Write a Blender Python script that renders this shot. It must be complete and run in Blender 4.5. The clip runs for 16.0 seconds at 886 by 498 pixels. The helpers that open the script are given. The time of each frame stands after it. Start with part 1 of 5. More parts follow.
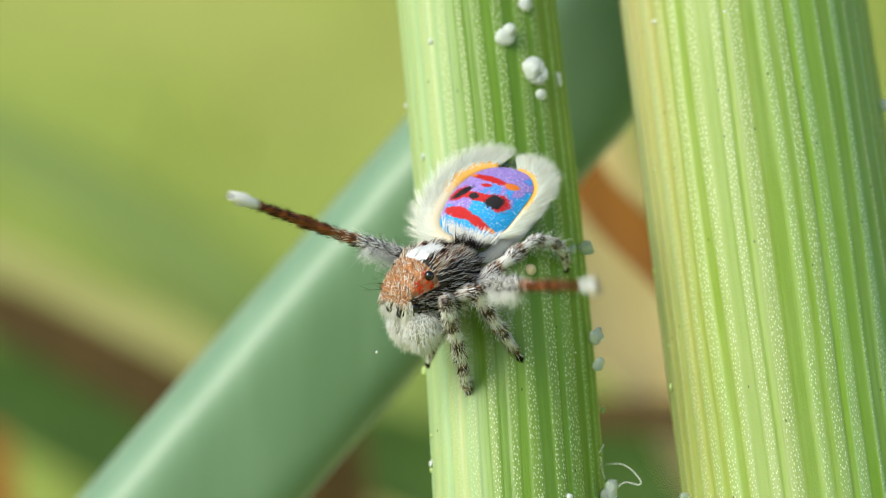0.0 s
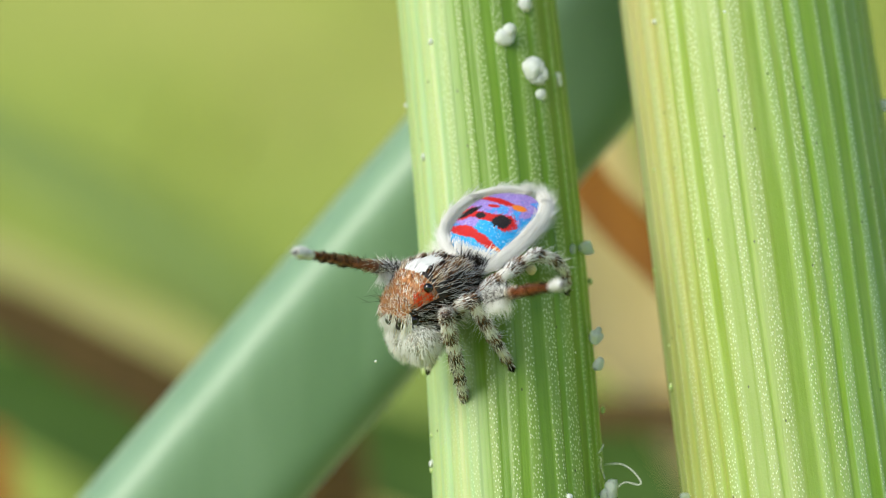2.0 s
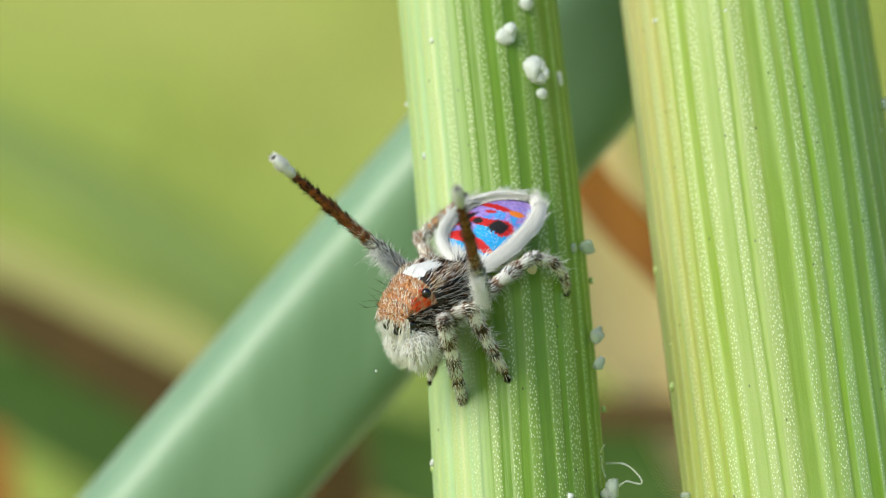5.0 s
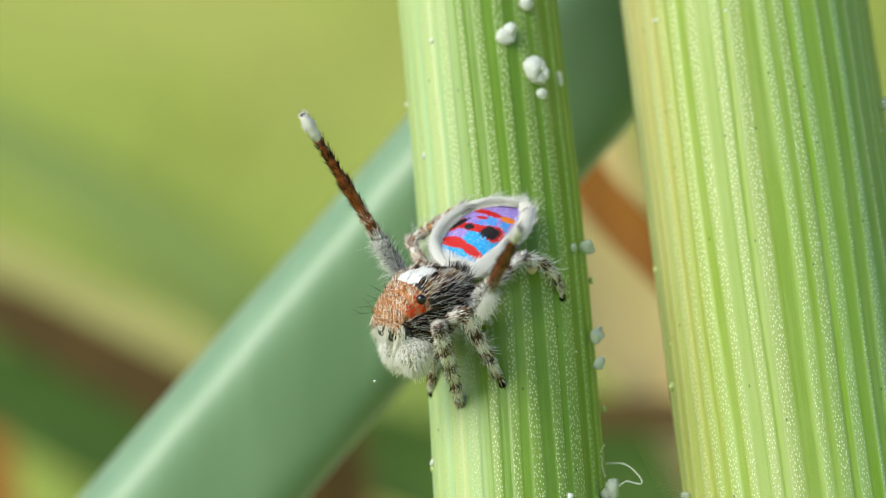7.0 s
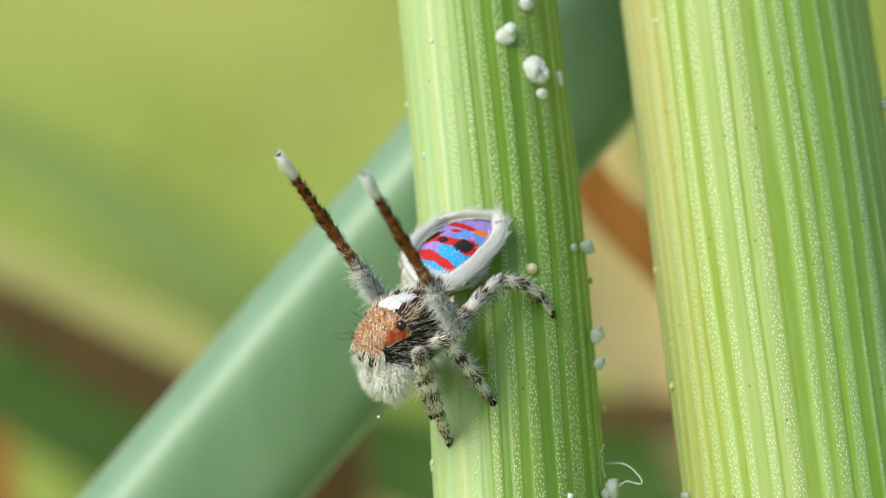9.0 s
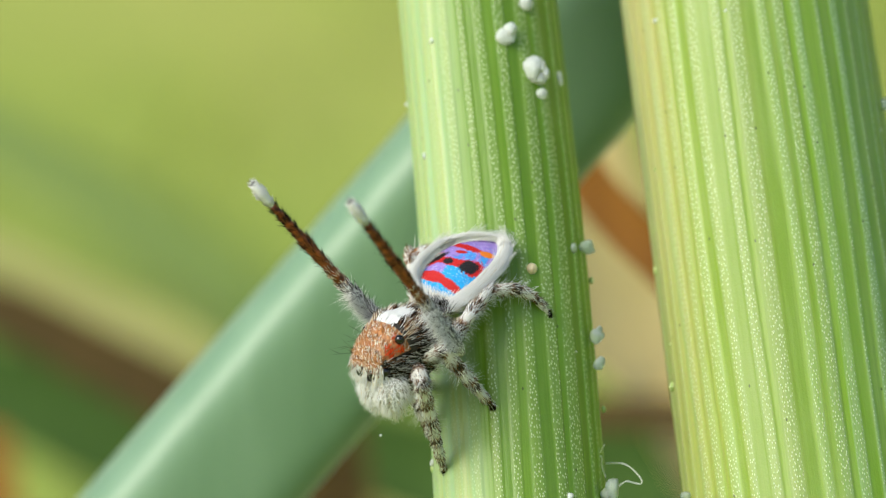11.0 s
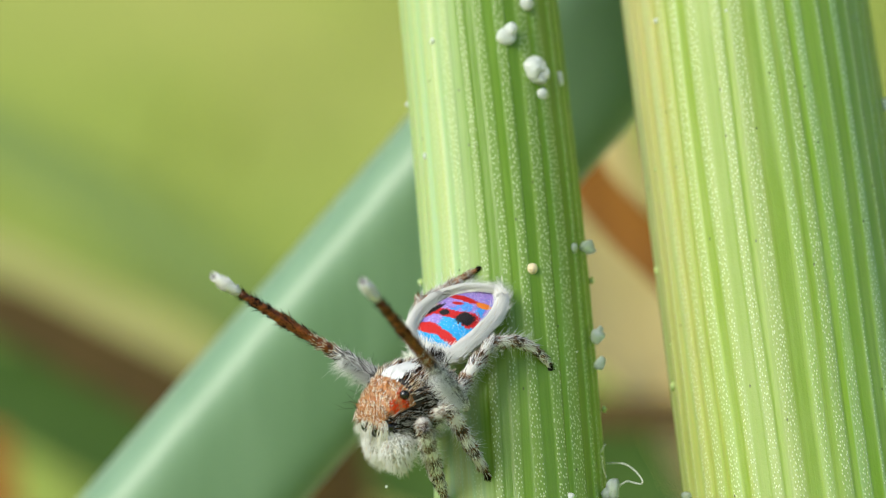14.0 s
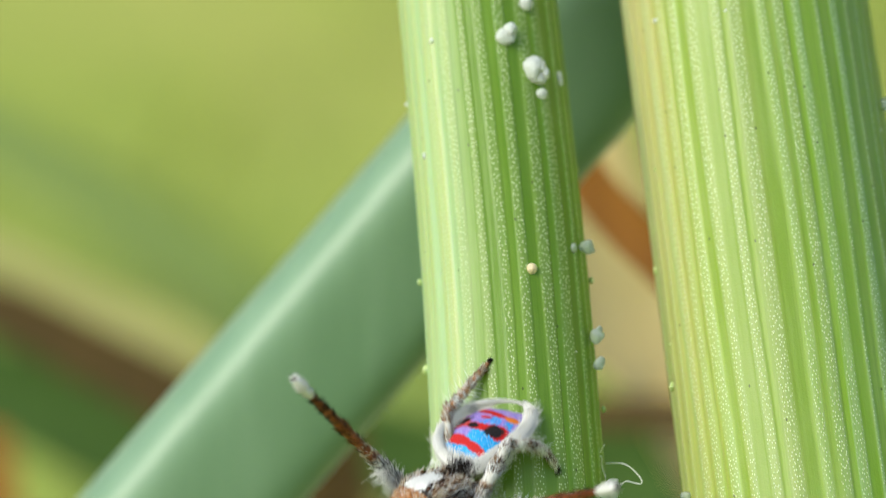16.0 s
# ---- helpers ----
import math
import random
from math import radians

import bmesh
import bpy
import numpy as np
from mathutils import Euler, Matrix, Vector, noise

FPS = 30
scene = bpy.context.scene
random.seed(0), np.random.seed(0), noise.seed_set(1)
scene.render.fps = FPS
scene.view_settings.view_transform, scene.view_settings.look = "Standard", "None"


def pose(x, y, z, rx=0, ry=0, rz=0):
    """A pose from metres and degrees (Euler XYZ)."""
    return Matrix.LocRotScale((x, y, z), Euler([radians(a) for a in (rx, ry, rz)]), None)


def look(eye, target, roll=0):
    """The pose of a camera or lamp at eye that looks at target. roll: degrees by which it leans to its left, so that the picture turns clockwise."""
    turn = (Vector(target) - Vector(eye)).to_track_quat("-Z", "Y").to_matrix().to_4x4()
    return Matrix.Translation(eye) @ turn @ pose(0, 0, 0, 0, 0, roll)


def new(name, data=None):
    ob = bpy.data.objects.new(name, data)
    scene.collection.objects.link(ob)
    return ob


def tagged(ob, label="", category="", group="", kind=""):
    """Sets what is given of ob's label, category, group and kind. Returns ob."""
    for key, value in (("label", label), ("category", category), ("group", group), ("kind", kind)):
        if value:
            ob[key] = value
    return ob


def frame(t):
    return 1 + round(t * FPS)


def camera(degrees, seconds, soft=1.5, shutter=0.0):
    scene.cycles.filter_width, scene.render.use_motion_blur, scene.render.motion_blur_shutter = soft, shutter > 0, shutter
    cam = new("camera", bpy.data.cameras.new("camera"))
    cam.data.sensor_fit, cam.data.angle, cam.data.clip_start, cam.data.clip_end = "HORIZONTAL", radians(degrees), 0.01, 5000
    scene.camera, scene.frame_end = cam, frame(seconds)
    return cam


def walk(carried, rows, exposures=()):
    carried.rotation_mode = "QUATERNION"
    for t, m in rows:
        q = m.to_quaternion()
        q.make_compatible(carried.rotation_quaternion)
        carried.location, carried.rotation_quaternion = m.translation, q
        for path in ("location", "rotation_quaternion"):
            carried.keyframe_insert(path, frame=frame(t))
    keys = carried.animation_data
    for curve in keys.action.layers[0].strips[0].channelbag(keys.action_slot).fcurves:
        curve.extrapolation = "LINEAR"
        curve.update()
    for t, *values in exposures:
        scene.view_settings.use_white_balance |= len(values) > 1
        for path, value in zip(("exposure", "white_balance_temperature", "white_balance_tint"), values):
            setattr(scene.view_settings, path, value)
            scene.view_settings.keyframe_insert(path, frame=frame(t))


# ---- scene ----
MM = 0.001
cam = camera(8.0, 16.0, soft=0.9, shutter=0.5)
EYE = Vector((0, -131.9 * MM, 0))
cam.data.dof.use_dof = True
cam.data.dof.focus_distance = 130.75 * MM
cam.data.dof.aperture_fstop = 72.0


def sway(right, down):
    """The camera, turned by a few thousandths of a degree as its support trembles."""
    return look(EYE, EYE + Vector((-right * 0.0118 * MM, 131.9 * MM, down * 0.0118 * MM)))


walk(cam, [(0.0, sway(-1.5, 1.5)), (0.5, sway(0, 0)), (1.0, sway(0, 0)), (1.5, sway(-4.6, 2.5)), (2.0, sway(-1.6, 1.5)),
           (2.5, sway(-1.0, 0.3)), (3.0, sway(0, 0)), (9.0, sway(0, 0)), (12.0, sway(0, 0)), (14.5, sway(1.2, 0)), (16.0, sway(0, 0))])

# ---- light ----
world = bpy.data.worlds.new("sky")
scene.world = world
world.use_nodes = True
_sky = world.node_tree.nodes.new("ShaderNodeTexSky")
_sky.sky_type, _sky.sun_disc = "NISHITA", False
_sky.sun_elevation, _sky.sun_rotation = radians(35.5), radians(229)
world.node_tree.links.new(_sky.outputs[0], world.node_tree.nodes["Background"].inputs[0])
world.node_tree.nodes["Background"].inputs[1].default_value = 0.145
sun = new("sun", bpy.data.lights.new("sun", "SUN"))
sun.data.energy, sun.data.angle, sun.data.color = 2.85, radians(38), (0.98, 0.97, 0.83)
sun.matrix_world = look((-1.0, -0.88, 0.95), (0, 0, 0))
scene.view_settings.exposure = 0.06


# ---- small helpers ----
def part(name, bm, mats, parent=None, label="", smooth=True, data=None):
    """Links a bmesh as one mesh object under a thing or a part."""
    me = data or bpy.data.meshes.new(name)
    if data is None:
        bm.to_mesh(me)
        bm.free()
        for m in (mats if isinstance(mats, (list, tuple)) else [mats]):
            me.materials.append(m)
        if smooth:
            me.polygons.foreach_set("use_smooth", [True] * len(me.polygons))
    ob = new(name, me)
    ob.parent = parent
    return tagged(ob, label)


class Nodes:
    """Short writing for a material's node tree."""

    def __init__(self, name):
        self.mat = bpy.data.materials.new(name)
        self.mat.use_nodes = True
        self.tree = self.mat.node_tree
        self.bsdf = self.tree.nodes["Principled BSDF"]

    def add(self, kind):
        return self.tree.nodes.new("ShaderNode" + kind)

    def put(self, value, socket):
        if isinstance(value, bpy.types.NodeSocket):
            self.tree.links.new(value, socket)
        elif value is not None:
            socket.default_value = value

    def math(self, op, a, b=None, c=None):
        n = self.add("Math")
        n.operation = op
        for v, s in zip((a, b, c), n.inputs):
            self.put(v, s)
        return n.outputs[0]

    def coords(self):
        return self.add("TexCoord").outputs["Object"]

    def xyz(self, v):
        n = self.add("SeparateXYZ")
        self.put(v, n.inputs[0])
        return n.outputs

    def vec(self, x, y, z):
        n = self.add("CombineXYZ")
        for v, s in zip((x, y, z), n.inputs):
            self.put(v, s)
        return n.outputs[0]

    def noise(self, v, scale, detail=3.0, rough=0.55):
        n = self.add("TexNoise")
        self.put(v, n.inputs["Vector"])
        n.inputs["Scale"].default_value, n.inputs["Detail"].default_value = scale, detail
        n.inputs["Roughness"].default_value = rough
        return n.outputs["Fac"]

    def dots(self, v, scale, randomness=0.7):
        n = self.add("TexVoronoi")
        self.put(v, n.inputs["Vector"])
        n.voronoi_dimensions = "2D"
        n.inputs["Scale"].default_value, n.inputs["Randomness"].default_value = scale, randomness
        return n.outputs["Distance"]

    def ramp(self, fac, stops, mode="LINEAR"):
        n = self.add("ValToRGB")
        n.color_ramp.interpolation = mode
        while len(n.color_ramp.elements) < len(stops):
            n.color_ramp.elements.new(0.5)
        for e, (p, c) in zip(n.color_ramp.elements, stops):
            e.position = p
            e.color = (*c, 1) if isinstance(c, tuple) else (c, c, c, 1)
        self.put(fac, n.inputs[0])
        return n.outputs[0]

    def mix(self, fac, a, b, kind="MIX"):
        n = self.add("Mix")
        n.data_type, n.blend_type = "RGBA", kind
        self.put(fac, n.inputs[0])
        for v, s in ((a, n.inputs[6]), (b, n.inputs[7])):
            self.put((*v, 1) if isinstance(v, tuple) else v, s)
        return n.outputs[2]

    def bump(self, height, distance, strength=1.0):
        n = self.add("Bump")
        n.inputs["Strength"].default_value, n.inputs["Distance"].default_value = strength, distance
        self.put(height, n.inputs["Height"])
        self.put(n.outputs[0], self.bsdf.inputs["Normal"])

    def done(self, colour, rough=0.5, **more):
        self.put((*colour, 1) if isinstance(colour, tuple) else colour, self.bsdf.inputs["Base Color"])
        self.put(rough, self.bsdf.inputs["Roughness"])
        for k, v in more.items():
            self.put(v, self.bsdf.inputs[k.replace("_", " ")])
        return self.mat


def stem_material(name, radius, band, groove, pale, streak_tone, edge, warm, pores):
    """Ribbed green stalk: pale bands dotted with rows of pores between smooth, deeper green stripes.

    edge: the angle of the pale sunward side, where it begins and how strong it is; warm: a sun-side tint, partly
    painted light, and its reach."""
    n = Nodes(name)
    v = n.coords()
    x, y, z = n.xyz(v)
    ang = n.math("ARCTAN2", y, x)
    arc = n.math("MULTIPLY", ang, radius)
    zmm = n.math("MULTIPLY", z, 1000.0)

    def value(attr):
        a = n.add("Attribute")
        a.attribute_name = attr
        return a.outputs["Fac"]
    ridge, kind = value("rib"), value("vary")
    fine = n.noise(n.vec(n.math("MULTIPLY", arc, 11.0), 7.0, n.math("MULTIPLY", zmm, 0.16)), 1.0, 3.0)
    thread = n.noise(n.vec(n.math("MULTIPLY", arc, 5.0), 3.0, n.math("MULTIPLY", zmm, 0.035)), 1.0, 3.0)
    blotch = n.noise(n.vec(n.math("MULTIPLY", arc, 1.1), 2.0, n.math("MULTIPLY", zmm, 0.35)), 1.0, 4.0)
    deep = n.mix(n.ramp(blotch, [(0.35, 0.0), (0.7, 0.45)]), groove, band)
    soft = n.mix(n.ramp(kind, [(0.0, 0.0), (1.0, 0.42)]), band, (band[0] * 0.80, band[1] * 0.96, band[2] * 1.5))
    tone = n.math("ADD", ridge, n.math("MULTIPLY", n.math("SUBTRACT", fine, 0.5), 0.9))
    base = n.mix(n.ramp(tone, [(0.25, 0.0), (0.72, 1.0)]), deep, soft)
    base = n.mix(n.ramp(fine, [(0.40, 0.34), (0.60, 0.0)]), base, groove)
    base = n.mix(1.0, base, n.ramp(kind, [(0.0, 0.86), (1.0, 1.10)]), "MULTIPLY")
    base = n.mix(n.ramp(thread, [(0.40, 0.0), (0.66, 0.30)]), base, (band[0] * 1.35, band[1] * 1.22, band[2] * 1.1))
    # the sunward side turns yellow, then pale with cream streaks: own colour plus painted sunlight
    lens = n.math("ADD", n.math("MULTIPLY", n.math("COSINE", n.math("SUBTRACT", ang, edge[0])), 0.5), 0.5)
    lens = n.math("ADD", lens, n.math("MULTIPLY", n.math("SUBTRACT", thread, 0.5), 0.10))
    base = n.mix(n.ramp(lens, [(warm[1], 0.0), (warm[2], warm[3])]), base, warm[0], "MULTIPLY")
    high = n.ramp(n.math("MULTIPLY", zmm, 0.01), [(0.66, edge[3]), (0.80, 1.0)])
    pale_lit_side = n.mix(n.ramp(n.math("ADD", n.math("MULTIPLY", thread, 0.55), n.math("MULTIPLY", fine, 0.45)), [(0.43, 0.0), (0.56, 1.0)]), pale, streak_tone)
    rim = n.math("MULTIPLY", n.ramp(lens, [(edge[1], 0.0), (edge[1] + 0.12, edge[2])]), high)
    base = n.mix(rim, base, pale_lit_side)
    # pores in rows on the pale bands
    cell = n.dots(n.vec(n.math("MULTIPLY", arc, 15.5), n.math("MULTIPLY", zmm, 9.6), 0.0), 1.0, 0.85)
    patchy = n.noise(n.vec(n.math("MULTIPLY", arc, 3.0), 5.0, n.math("MULTIPLY", zmm, 0.9)), 1.0, 3.0)
    where = n.math("MULTIPLY", n.ramp(ridge, [(0.45, 0.0), (0.75, 1.0)]), n.ramp(patchy, [(0.28, 0.15), (0.50, 1.0)]))
    dot = n.math("MULTIPLY", n.math("MULTIPLY", n.ramp(cell, [(0.15, 1.0), (0.30, 0.0)]), where), n.math("SUBTRACT", 1.0, n.math("MULTIPLY", rim, 0.9)))
    base = n.mix(n.math("MULTIPLY", dot, pores), base, (0.74, 0.84, 0.52))
    speck = n.dots(n.vec(n.math("MULTIPLY", arc, 0.8), n.math("MULTIPLY", zmm, 0.45), 0.0), 1.0, 1.0)
    base = n.mix(n.ramp(speck, [(0.010, 0.8), (0.020, 0.0)]), base, (0.05, 0.06, 0.015))
    grain = n.noise(v, 16000.0, 3.0)
    n.bump(n.math("ADD", n.math("MULTIPLY", fine, 0.5), n.math("ADD", n.math("MULTIPLY", grain, 0.35), n.math("MULTIPLY", dot, 0.5))), 0.03 * MM, 0.5)
    return n.done(base, 0.38, Subsurface_Weight=0.15, Subsurface_Radius=(0.0005, 0.0009, 0.0002), Specular_IOR_Level=0.5)


def blade_material(name, a, b, stripes=60.0, rough=0.5, coat=0.0):
    """A leaf's lengthwise-veined surface."""
    n = Nodes(name)
    v = n.coords()
    x, y, z = n.xyz(v)
    f = n.noise(n.vec(n.math("MULTIPLY", x, 1000 * stripes / 60), n.math("MULTIPLY", y, 1000 * stripes / 60), n.math("MULTIPLY", z, 40.0)), 1.0, 4.0)
    g = n.noise(v, 70.0, 3.0)
    c = n.mix(n.ramp(n.math("ADD", n.math("MULTIPLY", f, 0.5), n.math("MULTIPLY", g, 0.5)), [(0.35, 0.0), (0.65, 1.0)]), a, b)
    n.bump(f, 0.1 * MM, 0.4)
    return n.done(c, rough, Sheen_Weight=coat, Sheen_Roughness=0.35, Coat_Weight=0.8 * coat, Coat_Roughness=0.5)


# main stalk's pale left side: mint skin, lightened to imitate sun from the left
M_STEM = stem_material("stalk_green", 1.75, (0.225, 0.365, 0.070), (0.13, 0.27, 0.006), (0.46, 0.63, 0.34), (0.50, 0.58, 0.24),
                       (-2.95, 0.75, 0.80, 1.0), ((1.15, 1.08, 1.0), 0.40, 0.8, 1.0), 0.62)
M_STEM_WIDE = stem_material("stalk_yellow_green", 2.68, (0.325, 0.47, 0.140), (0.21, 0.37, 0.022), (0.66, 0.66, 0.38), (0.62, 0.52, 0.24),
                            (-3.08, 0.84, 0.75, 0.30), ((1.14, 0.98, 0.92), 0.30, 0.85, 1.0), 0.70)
M_TEAL = blade_material("waxy_blue_green", (0.165, 0.305, 0.165), (0.225, 0.375, 0.225), rough=0.46, coat=1.0)


# ---- ground ----
def ground():
    n = Nodes("grassy_ground")
    v = n.coords()
    big, small = n.noise(v, 14.0, 3.0), n.noise(v, 160.0, 4.0)
    c = n.ramp(n.math("ADD", n.math("MULTIPLY", big, 0.6), n.math("MULTIPLY", small, 0.4)), [(0.32, (0.18, 0.26, 0.042)), (0.5, (0.31, 0.38, 0.062)), (0.68, (0.42, 0.42, 0.11))])
    n.bump(small, 4 * MM, 0.6)
    mat = n.done(c, 0.8)
    bm = bmesh.new()
    # flat near the stalks, a grassy bank behind, then level to the horizon
    ys = [-60, -20, -6, -2, -1, -0.5, -0.25, 0, 0.1, 0.2, 0.3, 0.4, 0.5, 0.6, 0.7, 0.8, 1.0, 1.2, 1.5, 2, 5, 20, 60]
    xs = [-60, -20, -5, -2, -1.2, -0.8, -0.5, -0.35, -0.2, -0.1, 0, 0.1, 0.2, 0.35, 0.5, 0.8, 1.2, 2, 5, 20, 60]

    def lift(x, y):
        s = min(max((y - 0.25) / 0.75, 0), 1)
        return -0.07 + 0.55 * s * s * (3 - 2 * s) + (0.006 * noise.noise((x * 9, y * 9, 0)) if abs(x) < 2 and abs(y) < 2 else 0)
    grid = [[bm.verts.new((x, y, lift(x, y))) for x in xs] for y in ys]
    for j in range(len(ys) - 1):
        for i in range(len(xs) - 1):
            bm.faces.new((grid[j][i], grid[j][i + 1], grid[j + 1][i + 1], grid[j + 1][i]))
    return tagged(part("ground", bm, mat), "grassy yellow-green ground rising to a bank, out of focus", "ground", kind="structure")


GROUND = ground()


# ---- stalks ----
def bisect(row, value):
    """How many entries of a rising row lie below value."""
    return int(np.searchsorted(row, value))


def stalk(foot, top, r_foot, r_top, mat, ribs, label, depth=0.05, seed=1, bow=0.0):
    """A stalk between two points (mm): tapered, with uneven ridges that run its whole length."""
    a, b = Vector(foot) * MM, Vector(top) * MM
    axis = b - a
    up = axis.normalized()
    east = (Vector((1, 0, 0)) - up * up.x).normalized()
    turn = Matrix((east, up.cross(east), up)).transposed().to_4x4()
    zero = axis.length * -a.z / (b.z - a.z)
    rng = random.Random(seed)
    # dotted bands (even) and smooth grooves (odd) in turn round the stalk
    cuts = [0.0]
    for k in range(2 * ribs):
        cuts.append(cuts[-1] + (rng.choice((0.6, 0.8, 1.0, 1.2)) if k % 2 == 0 else rng.choice((0.2, 0.3, 0.4, 0.6))))
    cuts = [2 * math.pi * c / cuts[-1] for c in cuts]
    crest = [rng.uniform(0.75, 1.0) for _ in cuts]
    kinds = [rng.random() for _ in cuts]
    around = 600
    levels = [0.0, 0.2, 0.4, 0.55, 0.65] + [0.68 + 0.24 * k / 70 for k in range(71)] + [0.95, 1.0]

    def ridge(ang):
        """Height of the band at this angle, and the band's own shade."""
        ang %= 2 * math.pi
        k = min(max(bisect(cuts, ang) - 1, 0), 2 * ribs - 1)
        if k % 2:
            return 0.0, kinds[k]
        edge = min(ang - cuts[k], cuts[k + 1] - ang) / 0.055
        return crest[k] * min(1.0, edge * (2 - min(edge, 1.0))) if edge < 1 else crest[k], kinds[k]
    verts, faces, tone, shade = [], [], [], []
    for f in levels:
        r = (r_foot + (r_top - r_foot) * f) * MM
        for i in range(around):
            ang = 2 * math.pi * i / around
            c, s = math.cos(ang), math.sin(ang)
            k, own = ridge(ang + 0.05 * noise.noise((c * 3, s * 3, f * 14 + seed)))
            big = noise.noise((c * 1.2 + seed, s * 1.2, f * 9))
            small = noise.noise((c * 9, s * 9, f * 160))
            rr = r * (1 + 0.012 * big) + depth * MM * (k - 0.5) + 0.006 * MM * small
            bend = bow * MM * (math.exp(-((f * axis.length - zero) / (6 * MM)) ** 2) - 0.47) if bow else 0.0
            verts.append((rr * c + bend, rr * s, f * axis.length))
            tone.append(k)
            shade.append(own)
    for k in range(len(levels) - 1):
        for i in range(around):
            j = (i + 1) % around
            faces.append((k * around + i, k * around + j, (k + 1) * around + j, (k + 1) * around + i))
    faces.append(tuple(range(around))[::-1])
    faces.append(tuple(range((len(levels) - 1) * around, len(levels) * around)))
    me = bpy.data.meshes.new("plant_stalk")
    me.from_pydata(verts, [], faces)
    me.materials.append(mat)
    me.attributes.new("rib", "FLOAT", "POINT").data.foreach_set("value", tone)
    me.attributes.new("vary", "FLOAT", "POINT").data.foreach_set("value", shade)
    me.polygons.foreach_set("use_smooth", [True] * len(faces))
    me.update()
    ob = new("plant_stalk", me)
    ob.matrix_world = Matrix.Translation(a) @ turn
    return tagged(ob, label, "plant stalk")


def bump_at(stem, place, r, mat):
    """A small wart on a stalk's skin, a part of it."""
    bm = bmesh.new()
    bmesh.ops.create_icosphere(bm, subdivisions=2, radius=r * MM)
    for v in bm.verts:
        v.co *= 1 + 0.25 * noise.noise(v.co * 3000 + Vector(place))
        v.co.z *= 1.5
    ob = part("bump", bm, mat, stem)
    ob.matrix_parent_inverse = Matrix.Identity(4)
    ob.matrix_basis = stem.matrix_basis.inverted() @ Matrix.Translation(Vector(place) * MM)
    return ob


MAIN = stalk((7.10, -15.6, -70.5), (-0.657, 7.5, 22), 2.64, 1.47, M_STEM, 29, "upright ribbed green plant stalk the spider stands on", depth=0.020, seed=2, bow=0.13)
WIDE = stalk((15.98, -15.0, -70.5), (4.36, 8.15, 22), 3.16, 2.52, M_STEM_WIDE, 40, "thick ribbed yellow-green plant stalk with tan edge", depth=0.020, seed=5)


# ---- out-of-focus plants behind, and brown strips for shade ----
def smooth_path(points, n=40):
    """Points on a curve through the given ones."""
    out = []
    pts = [Vector(p) for p in points]
    for i in range(n + 1):
        f = i / n * (len(pts) - 1)
        k = min(int(f), len(pts) - 2)
        f -= k
        p0, p1, p2, p3 = pts[max(k - 1, 0)], pts[k], pts[k + 1], pts[min(k + 2, len(pts) - 1)]
        out.append(0.5 * (2 * p1 + (p2 - p0) * f + (2 * p0 - 5 * p1 + 4 * p2 - p3) * f * f + (3 * p1 - p0 - 3 * p2 + p3) * f ** 3))
    return out


def blade(name, points, wide, thick, mat, label, category, face=(0, -1, 0.3), fold=0.25, taper=0.15):
    """A strap leaf along a curve (mm): lens-shaped section with a shallow keel."""
    path = smooth_path(points, 90)
    bm = bmesh.new()
    rings, n = [], 12
    for k, p in enumerate(path):
        d = (path[min(k + 1, len(path) - 1)] - path[max(k - 1, 0)]).normalized()
        out = Vector(face) - d * Vector(face).dot(d)
        out.normalize()
        side = d.cross(out)
        f = k / (len(path) - 1)
        w = wide * (1 - (1 - taper) * f ** 3)
        ring = []
        for i in range(2 * n):
            s = -1 + 2 * i / n if i <= n else 3 - 2 * i / n
            t = thick * (1 - s * s) * (0.5 if i <= n else -0.5)
            bow = fold * w * (s * s - 0.4)
            ring.append(bm.verts.new((p + side * (s * w / 2) + out * (t + bow)) * MM))
        rings.append(ring)
    for a, b in zip(rings, rings[1:]):
        for i in range(2 * n):
            j = (i + 1) % (2 * n)
            bm.faces.new((a[i], a[j], b[j], b[i]))
    bm.faces.new(rings[0][::-1])
    bm.faces.new(rings[-1])
    bmesh.ops.recalc_face_normals(bm, faces=bm.faces[:])
    return tagged(part(name, bm, mat), label, category)


def cane(name, points, r, mat, label, category, flat=(58, 146)):
    """A round stem with one flattened face along a curve (mm); flat: the angles, from its upper side, between which the face lies."""
    path = smooth_path(points, 60)
    bm = bmesh.new()
    rings, n = [], 72
    half, mid = radians(flat[1] - flat[0]) / 2, radians(flat[0] + flat[1]) / 2
    for k, p in enumerate(path):
        d = (path[min(k + 1, len(path) - 1)] - path[max(k - 1, 0)]).normalized()
        a = d.cross(Vector((0, 1, 0))).normalized()
        b = d.cross(a)
        ring = []
        for i in range(n):
            q = 2 * math.pi * i / n
            c, s = math.cos(q), math.sin(q)
            near = max(math.cos(q - mid), 0.05) / math.cos(half)
            k = r * (1 + near ** 9) ** (-1 / 9)
            ring.append(bm.verts.new((p + (a * c + b * s) * k) * MM))
        rings.append(ring)
    for a, b in zip(rings, rings[1:]):
        for i in range(n):
            j = (i + 1) % n
            bm.faces.new((a[i], a[j], b[j], b[i]))
    bm.faces.new(rings[0][::-1])
    bm.faces.new(rings[-1])
    bmesh.ops.recalc_face_normals(bm, faces=bm.faces[:])
    return tagged(part(name, bm, mat), label, category)


